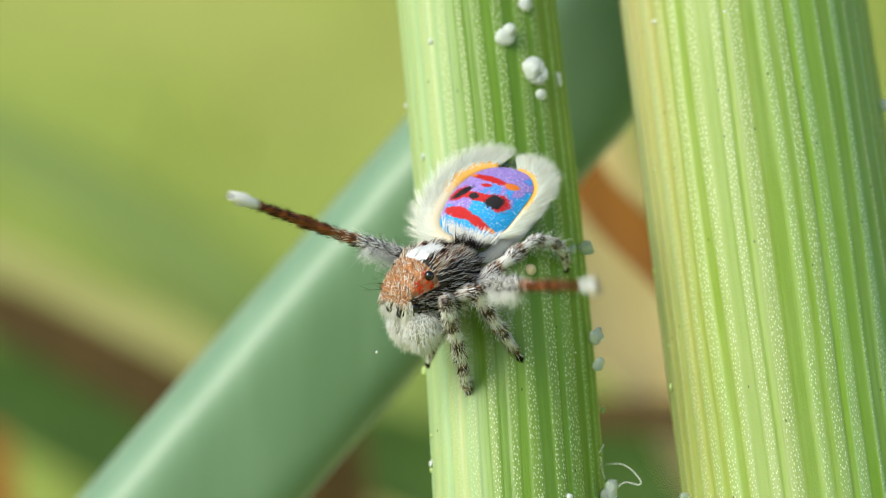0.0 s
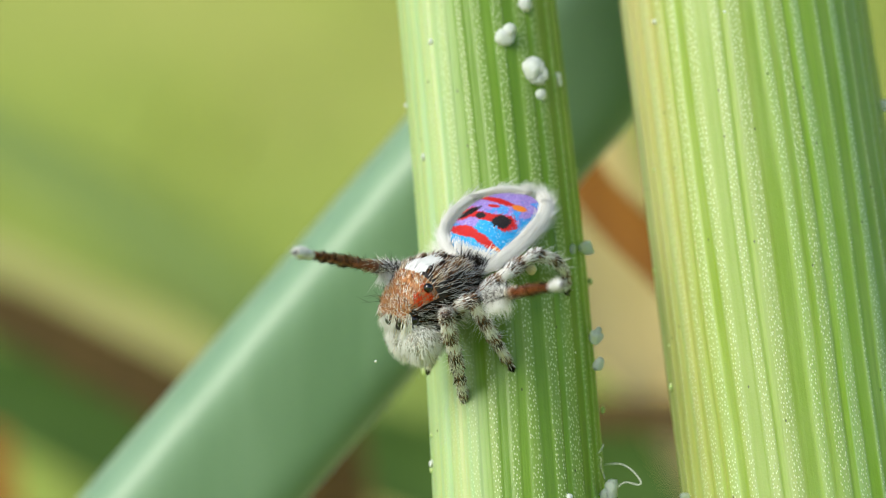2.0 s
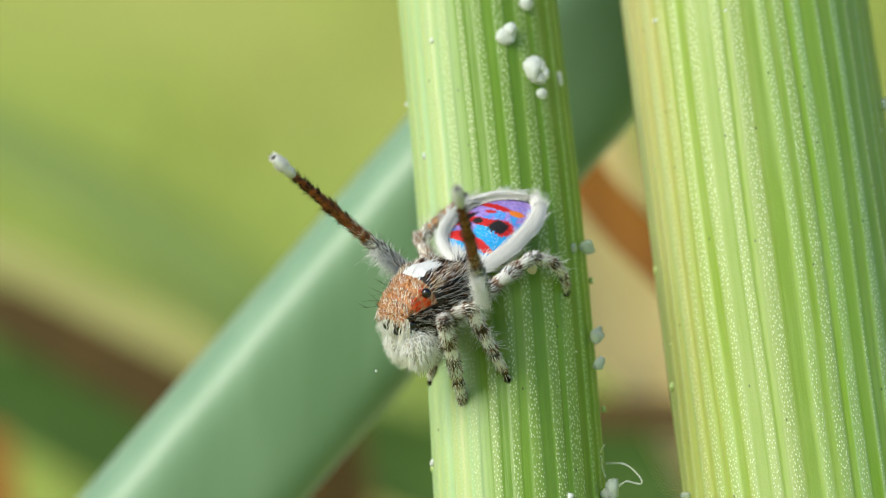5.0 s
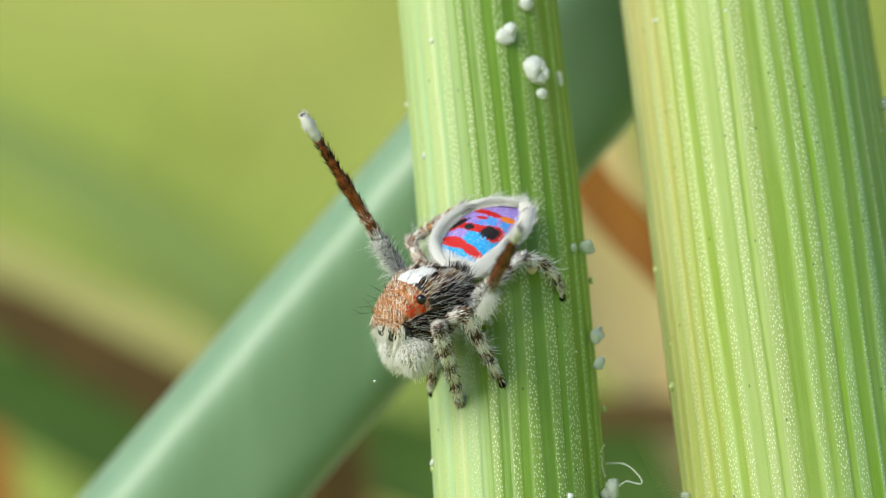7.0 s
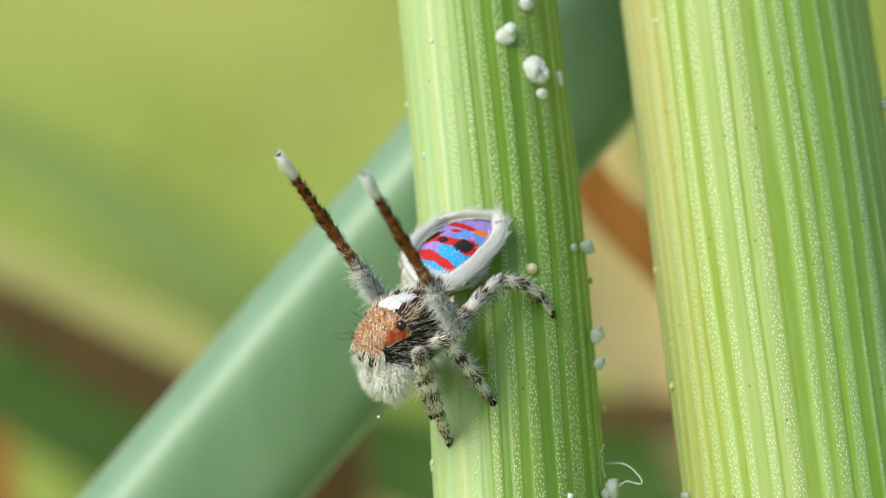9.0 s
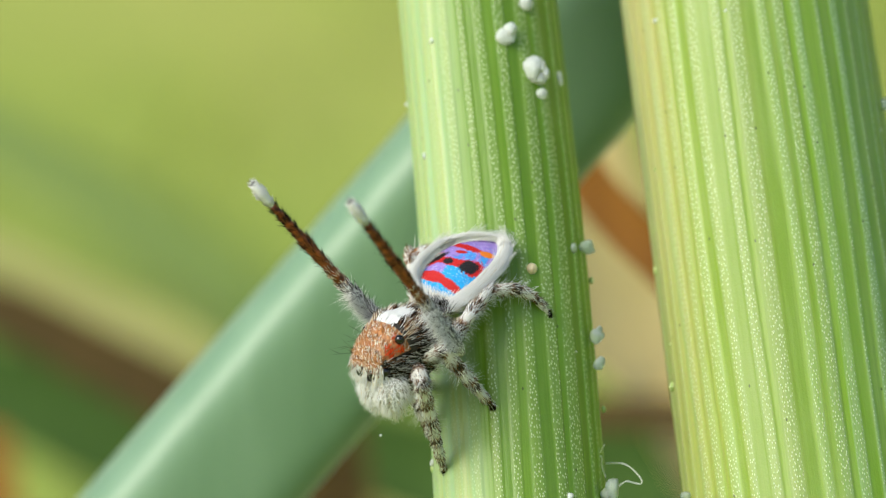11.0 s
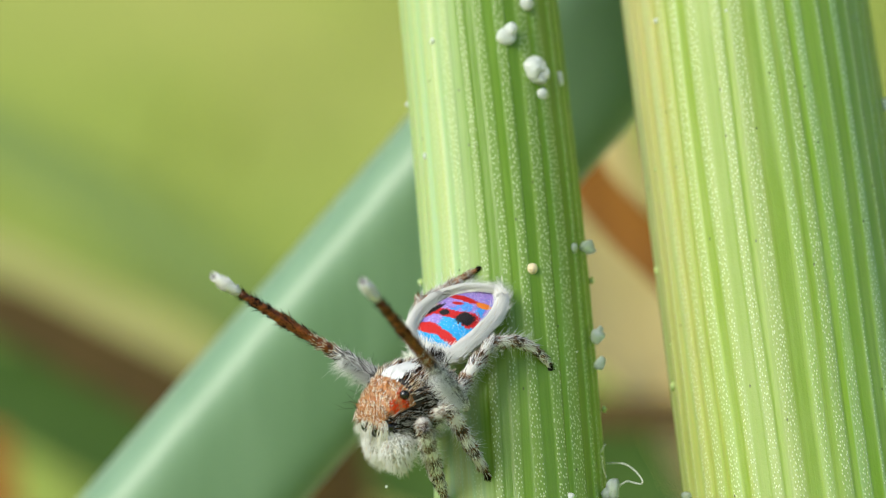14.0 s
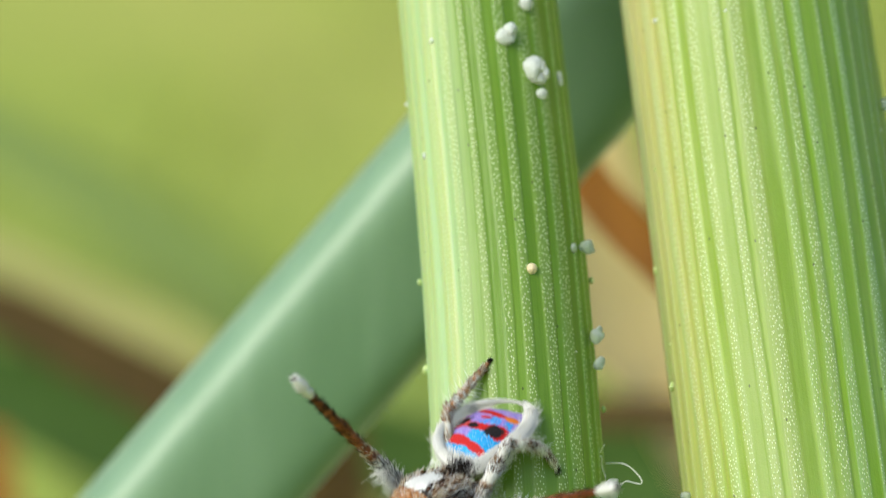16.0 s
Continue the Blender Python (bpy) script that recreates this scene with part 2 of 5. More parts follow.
M_RUST = blade_material("dry_rust_leaf", (0.25, 0.092, 0.008), (0.40, 0.155, 0.018))
M_BEIGE = blade_material("dry_beige_leaf", (0.60, 0.46, 0.18), (0.74, 0.60, 0.27))
# the brown colours the strips that stand in for shadow bands
M_BROWN_SHADE = blade_material("brown_shade", (0.06, 0.038, 0.008), (0.12, 0.07, 0.015), rough=0.9)
M_OLIVE = blade_material("olive_leaf", (0.20, 0.29, 0.065), (0.28, 0.37, 0.10))
M_DEEP = blade_material("deep_green_leaf", (0.042, 0.10, 0.010), (0.07, 0.145, 0.018), rough=0.8)
M_STRAW = blade_material("straw_green_leaf", (0.40, 0.38, 0.12), (0.50, 0.48, 0.18))
cane("reed", [(-62.30, 9.5, -71.30), (-38.86, 9.5, -44.14), (-17.67, 9.5, -19.57), (3.52, 9.5, 4.99), (17.93, 9.5, 21.70)], 1.95, M_TEAL, "blurred waxy blue-green stem slanting behind the stalks", "reed")
blade("dry_leaf", [(16, 21, -71), (9.7, 20, -5.95), (7.4, 20, -2.43), (5.5, 20, -0.53), (4.28, 20, 0.62), (3.4, 20, 1.77), (2.72, 20, 3.67), (2.38, 20, 5.7)], 1.34, 0.4, M_RUST, "rust-brown dry leaf, curved, out of focus", "leaf", taper=0.35)
blade("dry_leaf", [(24, 45, -71), (10.98, 45, -11.98), (8.14, 45, -5.66), (6.41, 45, -3.14), (4.75, 45, -1.48), (3.57, 45, 1.44), (2.78, 45, 5.06), (2.3, 45, 6.96)], 5.21, 0.5, M_BEIGE, "wide beige dry leaf, out of focus", "leaf", face=(0.3, -1, 0.6), taper=0.5)
# dark strip added for the brown shadow below the beige leaf
blade("dry_leaf", [(26, 44, -71), (14.21, 42, -6.19), (9.55, 42, -5.18), (7.23, 42, -4.72), (5.21, 42, -4.56), (3.35, 42, -4.56), (1.18, 42, -4.33)], 1.16, 0.4, M_BROWN_SHADE, "dark brown strip lying across for the shade under the beige leaf, out of focus", "leaf", taper=0.6)
blade("grass_blade", [(22, 55, -71), (13.6, 55, -9.32), (8.93, 55, -7.48), (4.93, 55, -6.9), (0.27, 55, -6.73), (-2.4, 55, -5.98), (-4.4, 55, -5.32)], 3.67, 0.4, M_DEEP, "deep green grass blade, out of focus", "grass", taper=0.5)
blade("grass_blade", [(4, 80, -71), (-1.59, 80, -11.51), (-4.99, 80, -3.76), (-8.58, 80, -0.17), (-11.6, 80, 1.81), (-15.2, 80, 3.89), (-18.97, 80, 6.26)], 2.83, 0.4, M_OLIVE, "olive green grass blade, out of focus", "grass", taper=0.5)
blade("grass_blade", [(2, 62, -71), (-1.45, 62, -11.4), (-4.57, 62, -6.21), (-7.85, 62, -3.18), (-10.79, 62, -1.71), (-13.56, 62, -0.24), (-17.02, 62, 1.23)], 1.64, 0.4, M_STRAW, "straw-coloured grass blade, out of focus", "grass", taper=0.5)
# blade-shaped dark strip in place of the deep brown shadow at the left
blade("dry_leaf", [(0, 50, -71), (-2.66, 50, -10.69), (-4.61, 50, -6.96), (-7.37, 50, -4.61), (-10.29, 50, -2.99), (-12.72, 50, -1.77), (-15.96, 50, -0.47)], 1.87, 0.4, M_BROWN_SHADE, "thin dark brown strip for a shadow band, out of focus", "leaf", taper=0.7)
blade("grass_blade", [(-2, 64, -71), (-3.21, 64, -12.39), (-5.84, 64, -9.07), (-8.63, 64, -6.62), (-11.43, 64, -5.22), (-13.7, 64, -4.35), (-17.19, 64, -2.95)], 4.02, 0.4, M_DEEP, "deep green grass blade, out of focus", "grass", taper=0.5)
blade("dry_leaf", [(-8, 58, -71), (-12.88, 58, -10.82), (-13.73, 58, -8.28), (-14.15, 58, -7.1), (-14.61, 58, -5.91), (-15.42, 58, -4.22), (-16.44, 58, -2.52)], 0.95, 0.4, M_RUST, "rust-brown dry leaf standing at the edge, out of focus", "leaf", taper=0.5)


def meadow():
    """Short grass all over the bank, too far out of focus to count."""
    rng = random.Random(8)
    n = Nodes("meadow_grass")
    r = n.add("NewGeometry").outputs["Random Per Island"]
    mat = n.done(n.ramp(r, [(0.0, (0.27, 0.36, 0.058)), (0.6, (0.40, 0.47, 0.085)), (1.0, (0.53, 0.49, 0.155))]), 0.6)
    verts, faces = [], []
    for _ in range(5200):
        x, y = rng.uniform(-0.5, 0.5), rng.uniform(0.30, 1.05)
        s = min(max((y - 0.25) / 0.75, 0), 1)
        z = -0.075 + 0.55 * s * s * (3 - 2 * s)
        high, wide, a = rng.uniform(0.010, 0.030), rng.uniform(0.0015, 0.003), rng.uniform(0, 6.28)
        lean = Vector((rng.uniform(-0.6, 0.6), rng.uniform(-0.6, 0.4), 1)) * high
        side = Vector((math.cos(a), math.sin(a), 0)) * wide
        base, k = Vector((x, y, z)), len(verts)
        bow = Vector((lean.x, lean.y, 0)) * 0.4
        verts += [base - side, base + side, base + lean * 0.5 - bow * 0.3 - side * 0.7, base + lean * 0.5 - bow * 0.3 + side * 0.7, base + lean]
        faces += [(k, k + 1, k + 3, k + 2), (k + 2, k + 3, k + 4)]
    me = bpy.data.meshes.new("meadow_grass")
    me.from_pydata(verts, [], faces)
    me.materials.append(mat)
    return tagged(new("meadow_grass", me), "short yellow-green grass covering the bank, out of focus", "grass", kind="stuff")


meadow()


# ---- fur ----
class Fur:
    """Gathers tapered, bent hairs (mm) into one mesh; slot is the material's number."""

    def __init__(self, seed):
        self.v, self.f, self.m, self.n = [], [], [], {}
        self.rng = random.Random(seed)

    def hair(self, p, d, length, r=0.010, bend=None, slot=0, segs=3, skin=None):
        d = Vector(d).normalized()
        side = d.orthogonal().normalized()
        up = d.cross(side)
        bend = Vector(bend) if bend is not None else Vector([self.rng.uniform(-0.25, 0.25) for _ in range(3)])
        base = len(self.v)
        for k in range(segs):
            f = k / segs
            c = Vector(p) + d * (length * f) + bend * (length * f * f)
            rr = r * (1 - 0.75 * f)
            for a in (0.0, 2.094, 4.189):
                self.lay(c, side * math.cos(a) + up * math.sin(a), rr, skin)
        self.lay(Vector(p) + d * length + bend * length, d, 0.0, skin)
        for k in range(segs - 1):
            for i in range(3):
                j = (i + 1) % 3
                self.f.append((base + 3 * k + i, base + 3 * k + j, base + 3 * k + 3 + j, base + 3 * k + 3 + i))
                self.m.append(slot)
        q = base + 3 * (segs - 1)
        for i in range(3):
            self.f.append((q + i, q + (i + 1) % 3, base + 3 * segs))
            self.m.append(slot)

    def lay(self, c, way, r, skin):
        """One vertex of a hair; the coat shades with the skin below it."""
        if skin is not None:
            self.n[len(self.v)] = (way * 0.5 + skin * 0.9).normalized()
        self.v.append(c + way * r)

    def strand(self, points, r=0.010, slot=0, skin=None):
        """A long hair that follows the given points."""
        base, n = len(self.v), len(points)
        for k in range(n - 1):
            d = (points[k + 1] - points[k]).normalized()
            side = d.orthogonal().normalized()
            up = d.cross(side)
            rr = r * (1 - 0.7 * k / (n - 1))
            for a in (0.0, 2.094, 4.189):
                self.lay(points[k], side * math.cos(a) + up * math.sin(a), rr, skin)
        self.lay(points[-1], d, 0.0, skin)
        for k in range(n - 2):
            for i in range(3):
                j = (i + 1) % 3
                self.f.append((base + 3 * k + i, base + 3 * k + j, base + 3 * k + 3 + j, base + 3 * k + 3 + i))
                self.m.append(slot)
        q = base + 3 * (n - 2)
        for i in range(3):
            self.f.append((q + i, q + (i + 1) % 3, base + 3 * (n - 1)))
            self.m.append(slot)

    def body(self, bm, slot=0):
        """Takes in a bmesh (mm), whose faces keep their own slots."""
        base = len(self.v)
        bm.verts.index_update()
        self.v.extend(v.co.copy() for v in bm.verts)
        for f in bm.faces:
            self.f.append(tuple(base + v.index for v in f.verts))
            self.m.append(slot + f.material_index)

    def spread(self, bm, count):
        """Random points and normals over a bmesh."""
        faces = list(bm.faces)
        areas = np.cumsum([f.calc_area() for f in faces])
        out = []
        for _ in range(count):
            f = faces[int(np.searchsorted(areas, self.rng.random() * areas[-1]))]
            w = [self.rng.random() + 1e-6 for _ in f.verts]
            s = sum(w)
            p = sum((v.co * k for v, k in zip(f.verts, w)), Vector()) / s
            n = sum((v.normal * k for v, k in zip(f.verts, w)), Vector()).normalized()
            out.append((p, n))
        return out

    def part(self, name, mats, parent, label=""):
        me = bpy.data.meshes.new(name)
        me.from_pydata([v * MM for v in self.v], [], self.f)
        for m in mats:
            me.materials.append(m)
        me.polygons.foreach_set("material_index", self.m)
        me.polygons.foreach_set("use_smooth", [True] * len(self.f))
        me.update()
        if self.n:
            me.normals_split_custom_set_from_vertices([self.n.get(i, (0, 0, 0)) for i in range(len(self.v))])
        ob = new(name, me)
        ob.parent = parent
        return tagged(ob, label)


def ball(radii, centre=(0, 0, 0), seg=24, rings=16, power=2.0):
    """A rounded ellipsoid as a bmesh (mm)."""
    bm = bmesh.new()
    bmesh.ops.create_uvsphere(bm, u_segments=seg, v_segments=rings, radius=1.0)
    for v in bm.verts:
        if power != 2.0:
            s = sum(abs(c) ** power for c in v.co) ** (1 / power)
            v.co /= s
        v.co = Vector([a * b + c for a, b, c in zip(v.co, radii, centre)])
    bm.normal_update()
    return bm


def tube(stations, seg=14):
    """A closed limb along +X from (x, radius_y, radius_z, lift) stations (mm)."""
    bm = bmesh.new()
    rings = []
    for x, ry, rz, lift in stations:
        rings.append([bm.verts.new((x, ry * math.cos(2 * math.pi * i / seg), lift + rz * math.sin(2 * math.pi * i / seg))) for i in range(seg)])
    for a, b in zip(rings, rings[1:]):
        for i in range(seg):
            j = (i + 1) % seg
            bm.faces.new((a[i], a[j], b[j], b[i]))
    bm.faces.new(rings[0][::-1])
    bm.faces.new(rings[-1])
    bm.normal_update()
    return bm


def hair_material(name, a, b, rough=0.45, gloss=0.4, sheen=0.0):
    """Hair whose strands vary between two colours."""
    n = Nodes(name)
    r = n.add("NewGeometry").outputs["Random Per Island"]
    return n.done(n.mix(r, a, b), rough, Specular_IOR_Level=gloss, Sheen_Weight=sheen, Sheen_Roughness=0.6)


def skin_material(name, a, b, scale=14000.0, rough=0.5):
    n = Nodes(name)
    v = n.coords()
    f = n.noise(v, scale, 4.0)
    n.bump(f, 0.02 * MM, 0.7)
    return n.done(n.mix(n.ramp(f, [(0.35, 0.0), (0.65, 1.0)]), a, b), rough)


H_WHITE = hair_material("hair_white", (0.90, 0.90, 0.87), (0.99, 0.99, 0.97), sheen=0.35)
H_PLUME = hair_material("hair_plume", (0.66, 0.70, 0.56), (0.96, 0.98, 0.88), sheen=0.35)
H_RIM = hair_material("hair_rim", (0.76, 0.75, 0.70), (1.0, 1.0, 0.97), sheen=0.2)
H_CREAM = hair_material("hair_cream", (0.66, 0.56, 0.38), (0.88, 0.80, 0.62))
H_GREY = hair_material("hair_grey", (0.36, 0.35, 0.33), (0.95, 0.94, 0.92), sheen=0.35)
H_DARK = hair_material("hair_dark", (0.005, 0.004, 0.004), (0.022, 0.017, 0.013), rough=0.6, gloss=0.06)
H_BROWN = hair_material("hair_brown", (0.09, 0.035, 0.012), (0.30, 0.13, 0.045), gloss=0.1)
H_ORANGE = hair_material("hair_rust", (0.40, 0.12, 0.025), (0.74, 0.34, 0.12), gloss=0.2)
H_RED = hair_material("hair_red", (0.66, 0.035, 0.008), (0.90, 0.12, 0.015), gloss=0.2)
S_DARK = skin_material("skin_dark", (0.010, 0.008, 0.007), (0.04, 0.03, 0.024), rough=0.45)
S_RUST = skin_material("skin_rust", (0.30, 0.11, 0.035), (0.60, 0.28, 0.11))
S_SHIN = skin_material("skin_red_brown", (0.065, 0.015, 0.004), (0.34, 0.085, 0.018), 9000.0, 0.28)
S_GREY = skin_material("skin_grey", (0.06, 0.055, 0.05), (0.55, 0.53, 0.50), 9000.0)
S_PALE = skin_material("skin_pale", (0.42, 0.40, 0.36), (0.62, 0.60, 0.54))
S_WHITE = skin_material("skin_white", (0.84, 0.84, 0.80), (0.95, 0.95, 0.92))


def eye_material():
    n = Nodes("eye_black")
    return n.done((0.006, 0.005, 0.005), 0.06, Coat_Weight=0.6, Coat_Roughness=0.03)


M_EYE = eye_material()


def banded(name, pale, brown, dark, step, offset):
    """Leg skin with dark rings along +X."""
    n = Nodes(name)
    v = n.coords()
    x, y, z = n.xyz(v)
    w = n.noise(v, 6000.0, 3.0)
    ph = n.math("ADD", n.math("MULTIPLY", x, 1000.0 * 2 * math.pi / step), n.math("ADD", n.math("MULTIPLY", w, 2.4), offset))
    s = n.math("SINE", ph)
    c = n.ramp(n.math("ADD", n.math("MULTIPLY", s, 0.5), n.math("MULTIPLY", n.noise(v, 22000.0, 2.0), 0.9)), [(0.25, pale), (0.5, brown), (0.8, dark)])
    n.bump(w, 0.02 * MM, 0.6)
    return n.done(c, 0.5)


S_BAND = banded("skin_ringed", (0.76, 0.73, 0.67), (0.26, 0.15, 0.09), (0.035, 0.02, 0.014), 0.62, 0.6)


def fan_material():
    """Iridescent scales: blue and violet ground with scarlet bars and black spots."""
    n = Nodes("fan_scales")
    v = n.coords()
    x, y, z = n.xyz(v)
    u, w = n.math("MULTIPLY", x, 1000.0), n.math("MULTIPLY", y, 1000.0)
    wob = n.math("MULTIPLY", n.math("SUBTRACT", n.noise(v, 5200.0, 5.0, 0.7), 0.5), 0.42)
    fine = n.math("MULTIPLY", n.math("SUBTRACT", n.noise(v, 30000.0, 2.0), 0.5), 0.50)
    jit = n.math("ADD", wob, fine)

    def oval(u0, w0, a, b, lean=0.0):
        du = n.math("SUBTRACT", u, u0)
        dw = n.math("SUBTRACT", n.math("SUBTRACT", w, w0), n.math("MULTIPLY", du, lean))
        d = n.math("SQRT", n.math("ADD", n.math("POWER", n.math("DIVIDE", du, a), 2.0), n.math("POWER", n.math("DIVIDE", dw, b), 2.0)))
        return n.ramp(n.math("ADD", n.math("MULTIPLY", d, 0.5), n.math("MULTIPLY", jit, 1.1)), [(0.46, 1.0), (0.54, 0.0)])

    def most(*masks):
        out = masks[0]
        for m in masks[1:]:
            out = n.math("MAXIMUM", out, m)
        return out

    violet = n.math("ADD", n.math("MULTIPLY", w, 0.42), n.math("ADD", n.math("MULTIPLY", u, -0.26), n.math("MULTIPLY", n.noise(v, 2600.0, 3.0), 0.9)))
    base = n.ramp(violet, [(0.45, (0.01, 0.38, 0.84)), (0.90, (0.02, 0.45, 0.93)), (1.18, (0.15, 0.26, 0.82)), (1.50, (0.42, 0.26, 0.72))])
    grains = n.add("TexVoronoi")
    n.put(v, grains.inputs["Vector"])
    grains.inputs["Scale"].default_value = 42000.0
    tone = n.xyz(grains.outputs["Color"])[0]
    base = n.mix(n.ramp(tone, [(0.0, 0.45), (0.6, 0.0)]), base, (0.01, 0.14, 0.50))
    base = n.mix(n.ramp(tone, [(0.86, 0.0), (0.97, 0.5)]), base, (0.72, 0.82, 0.98))
    red = most(oval(-0.44, 0.76, 0.34, 0.125, -0.06), oval(-0.05, 0.69, 0.40, 0.095, -0.25), oval(0.25, 0.62, 0.18, 0.055, -0.25),
               oval(-0.58, 1.21, 0.22, 0.18, 0.45), oval(-0.18, 1.19, 0.44, 0.10, -0.02), oval(0.10, 1.21, 0.30, 0.10, 0.1), oval(0.32, 1.19, 0.23, 0.20, 0.1),
               oval(-0.02, 1.665, 0.42, 0.072, -0.08), oval(-0.38, 1.70, 0.18, 0.055, -0.05), oval(-0.09, 1.50, 0.12, 0.045, 0.1))
    base = n.mix(red, base, (0.60, 0.010, 0.010))
    base = n.mix(most(oval(0.42, 1.635, 0.16, 0.075, 0.1), oval(-0.50, 1.71, 0.08, 0.045), oval(0.34, 0.60, 0.08, 0.04)), base, (0.85, 0.22, 0.02))
    base = n.mix(most(oval(-0.54, 1.245, 0.19, 0.11, 0.75), oval(-0.25, 1.19, 0.12, 0.08, 0.1), oval(0.24, 1.18, 0.20, 0.15, 0.2)), base, (0.006, 0.004, 0.006))
    n.bump(n.math("ADD", tone, n.math("MULTIPLY", grains.outputs["Distance"], -1.0)), 0.02 * MM, 0.5)
    return n.done(base, 0.42, Metallic=0.15, Specular_IOR_Level=0.35)


M_FAN = fan_material()


def flap_material():
    """Cream below, amber towards the tail."""
    n = Nodes("flap_amber")
    v = n.coords()
    x, y, z = n.xyz(v)
    f = n.math("ADD", n.math("MULTIPLY", y, 1000.0), n.math("MULTIPLY", n.noise(v, 7000.0, 3.0), 0.8))
    return n.done(n.ramp(f, [(0.35, (0.82, 0.70, 0.50)), (0.75, (0.85, 0.42, 0.06))]), 0.5)


M_FLAP = flap_material()

# ---- the spider: forward F, left L, up Z of its head, as it stands on the stalk ----
UP = Vector((-0.25, -0.45, 0.86)).normalized()
FORE = Vector((-0.70, -0.50, -0.50))
FORE = (FORE - UP * FORE.dot(UP)).normalized()
LEFT = UP.cross(FORE)
BODY = Matrix((FORE, LEFT, UP)).transposed()
SPIDER = tagged(new("jumping_spider"), "small furry spider with blue and red fan on green stalk", "spider")


def head_shape():
    """The high, boxy head shield, lofted along its length (mm)."""
    bm = bmesh.new()
    stations = [(-1.08, 0.20, 0.12, -0.35), (-1.0, 0.42, 0.25, -0.48), (-0.8, 0.62, 0.42, -0.56), (-0.5, 0.76, 0.58, -0.60), (-0.15, 0.80, 0.68, -0.62), (0.2, 0.67, 0.68, -0.60),
                (0.5, 0.57, 0.60, -0.55), (0.75, 0.52, 0.46, -0.50), (0.90, 0.46, 0.30, -0.46), (0.97, 0.42, 0.16, -0.40), (1.0, 0.25, 0.06, -0.25)]
    seg, rings = 32, []
    for x, w, top, low in stations:
        ring = []
        for i in range(seg):
            a = 2 * math.pi * i / seg
            c, s = math.cos(a), math.sin(a)
            cy, cz = abs(c) ** 0.78 * (1 if c > 0 else -1), abs(s) ** 0.78 * (1 if s > 0 else -1)
            ring.append(bm.verts.new((x, w * cy, (top if s > 0 else -low) * cz)))
        rings.append(ring)
    for a, b in zip(rings, rings[1:]):
        for i in range(seg):
            j = (i + 1) % seg
            bm.faces.new((a[i], a[j], b[j], b[i]))
    bm.faces.new(rings[0][::-1])
    bm.faces.new(rings[-1])
    bm.normal_update()
    return bm


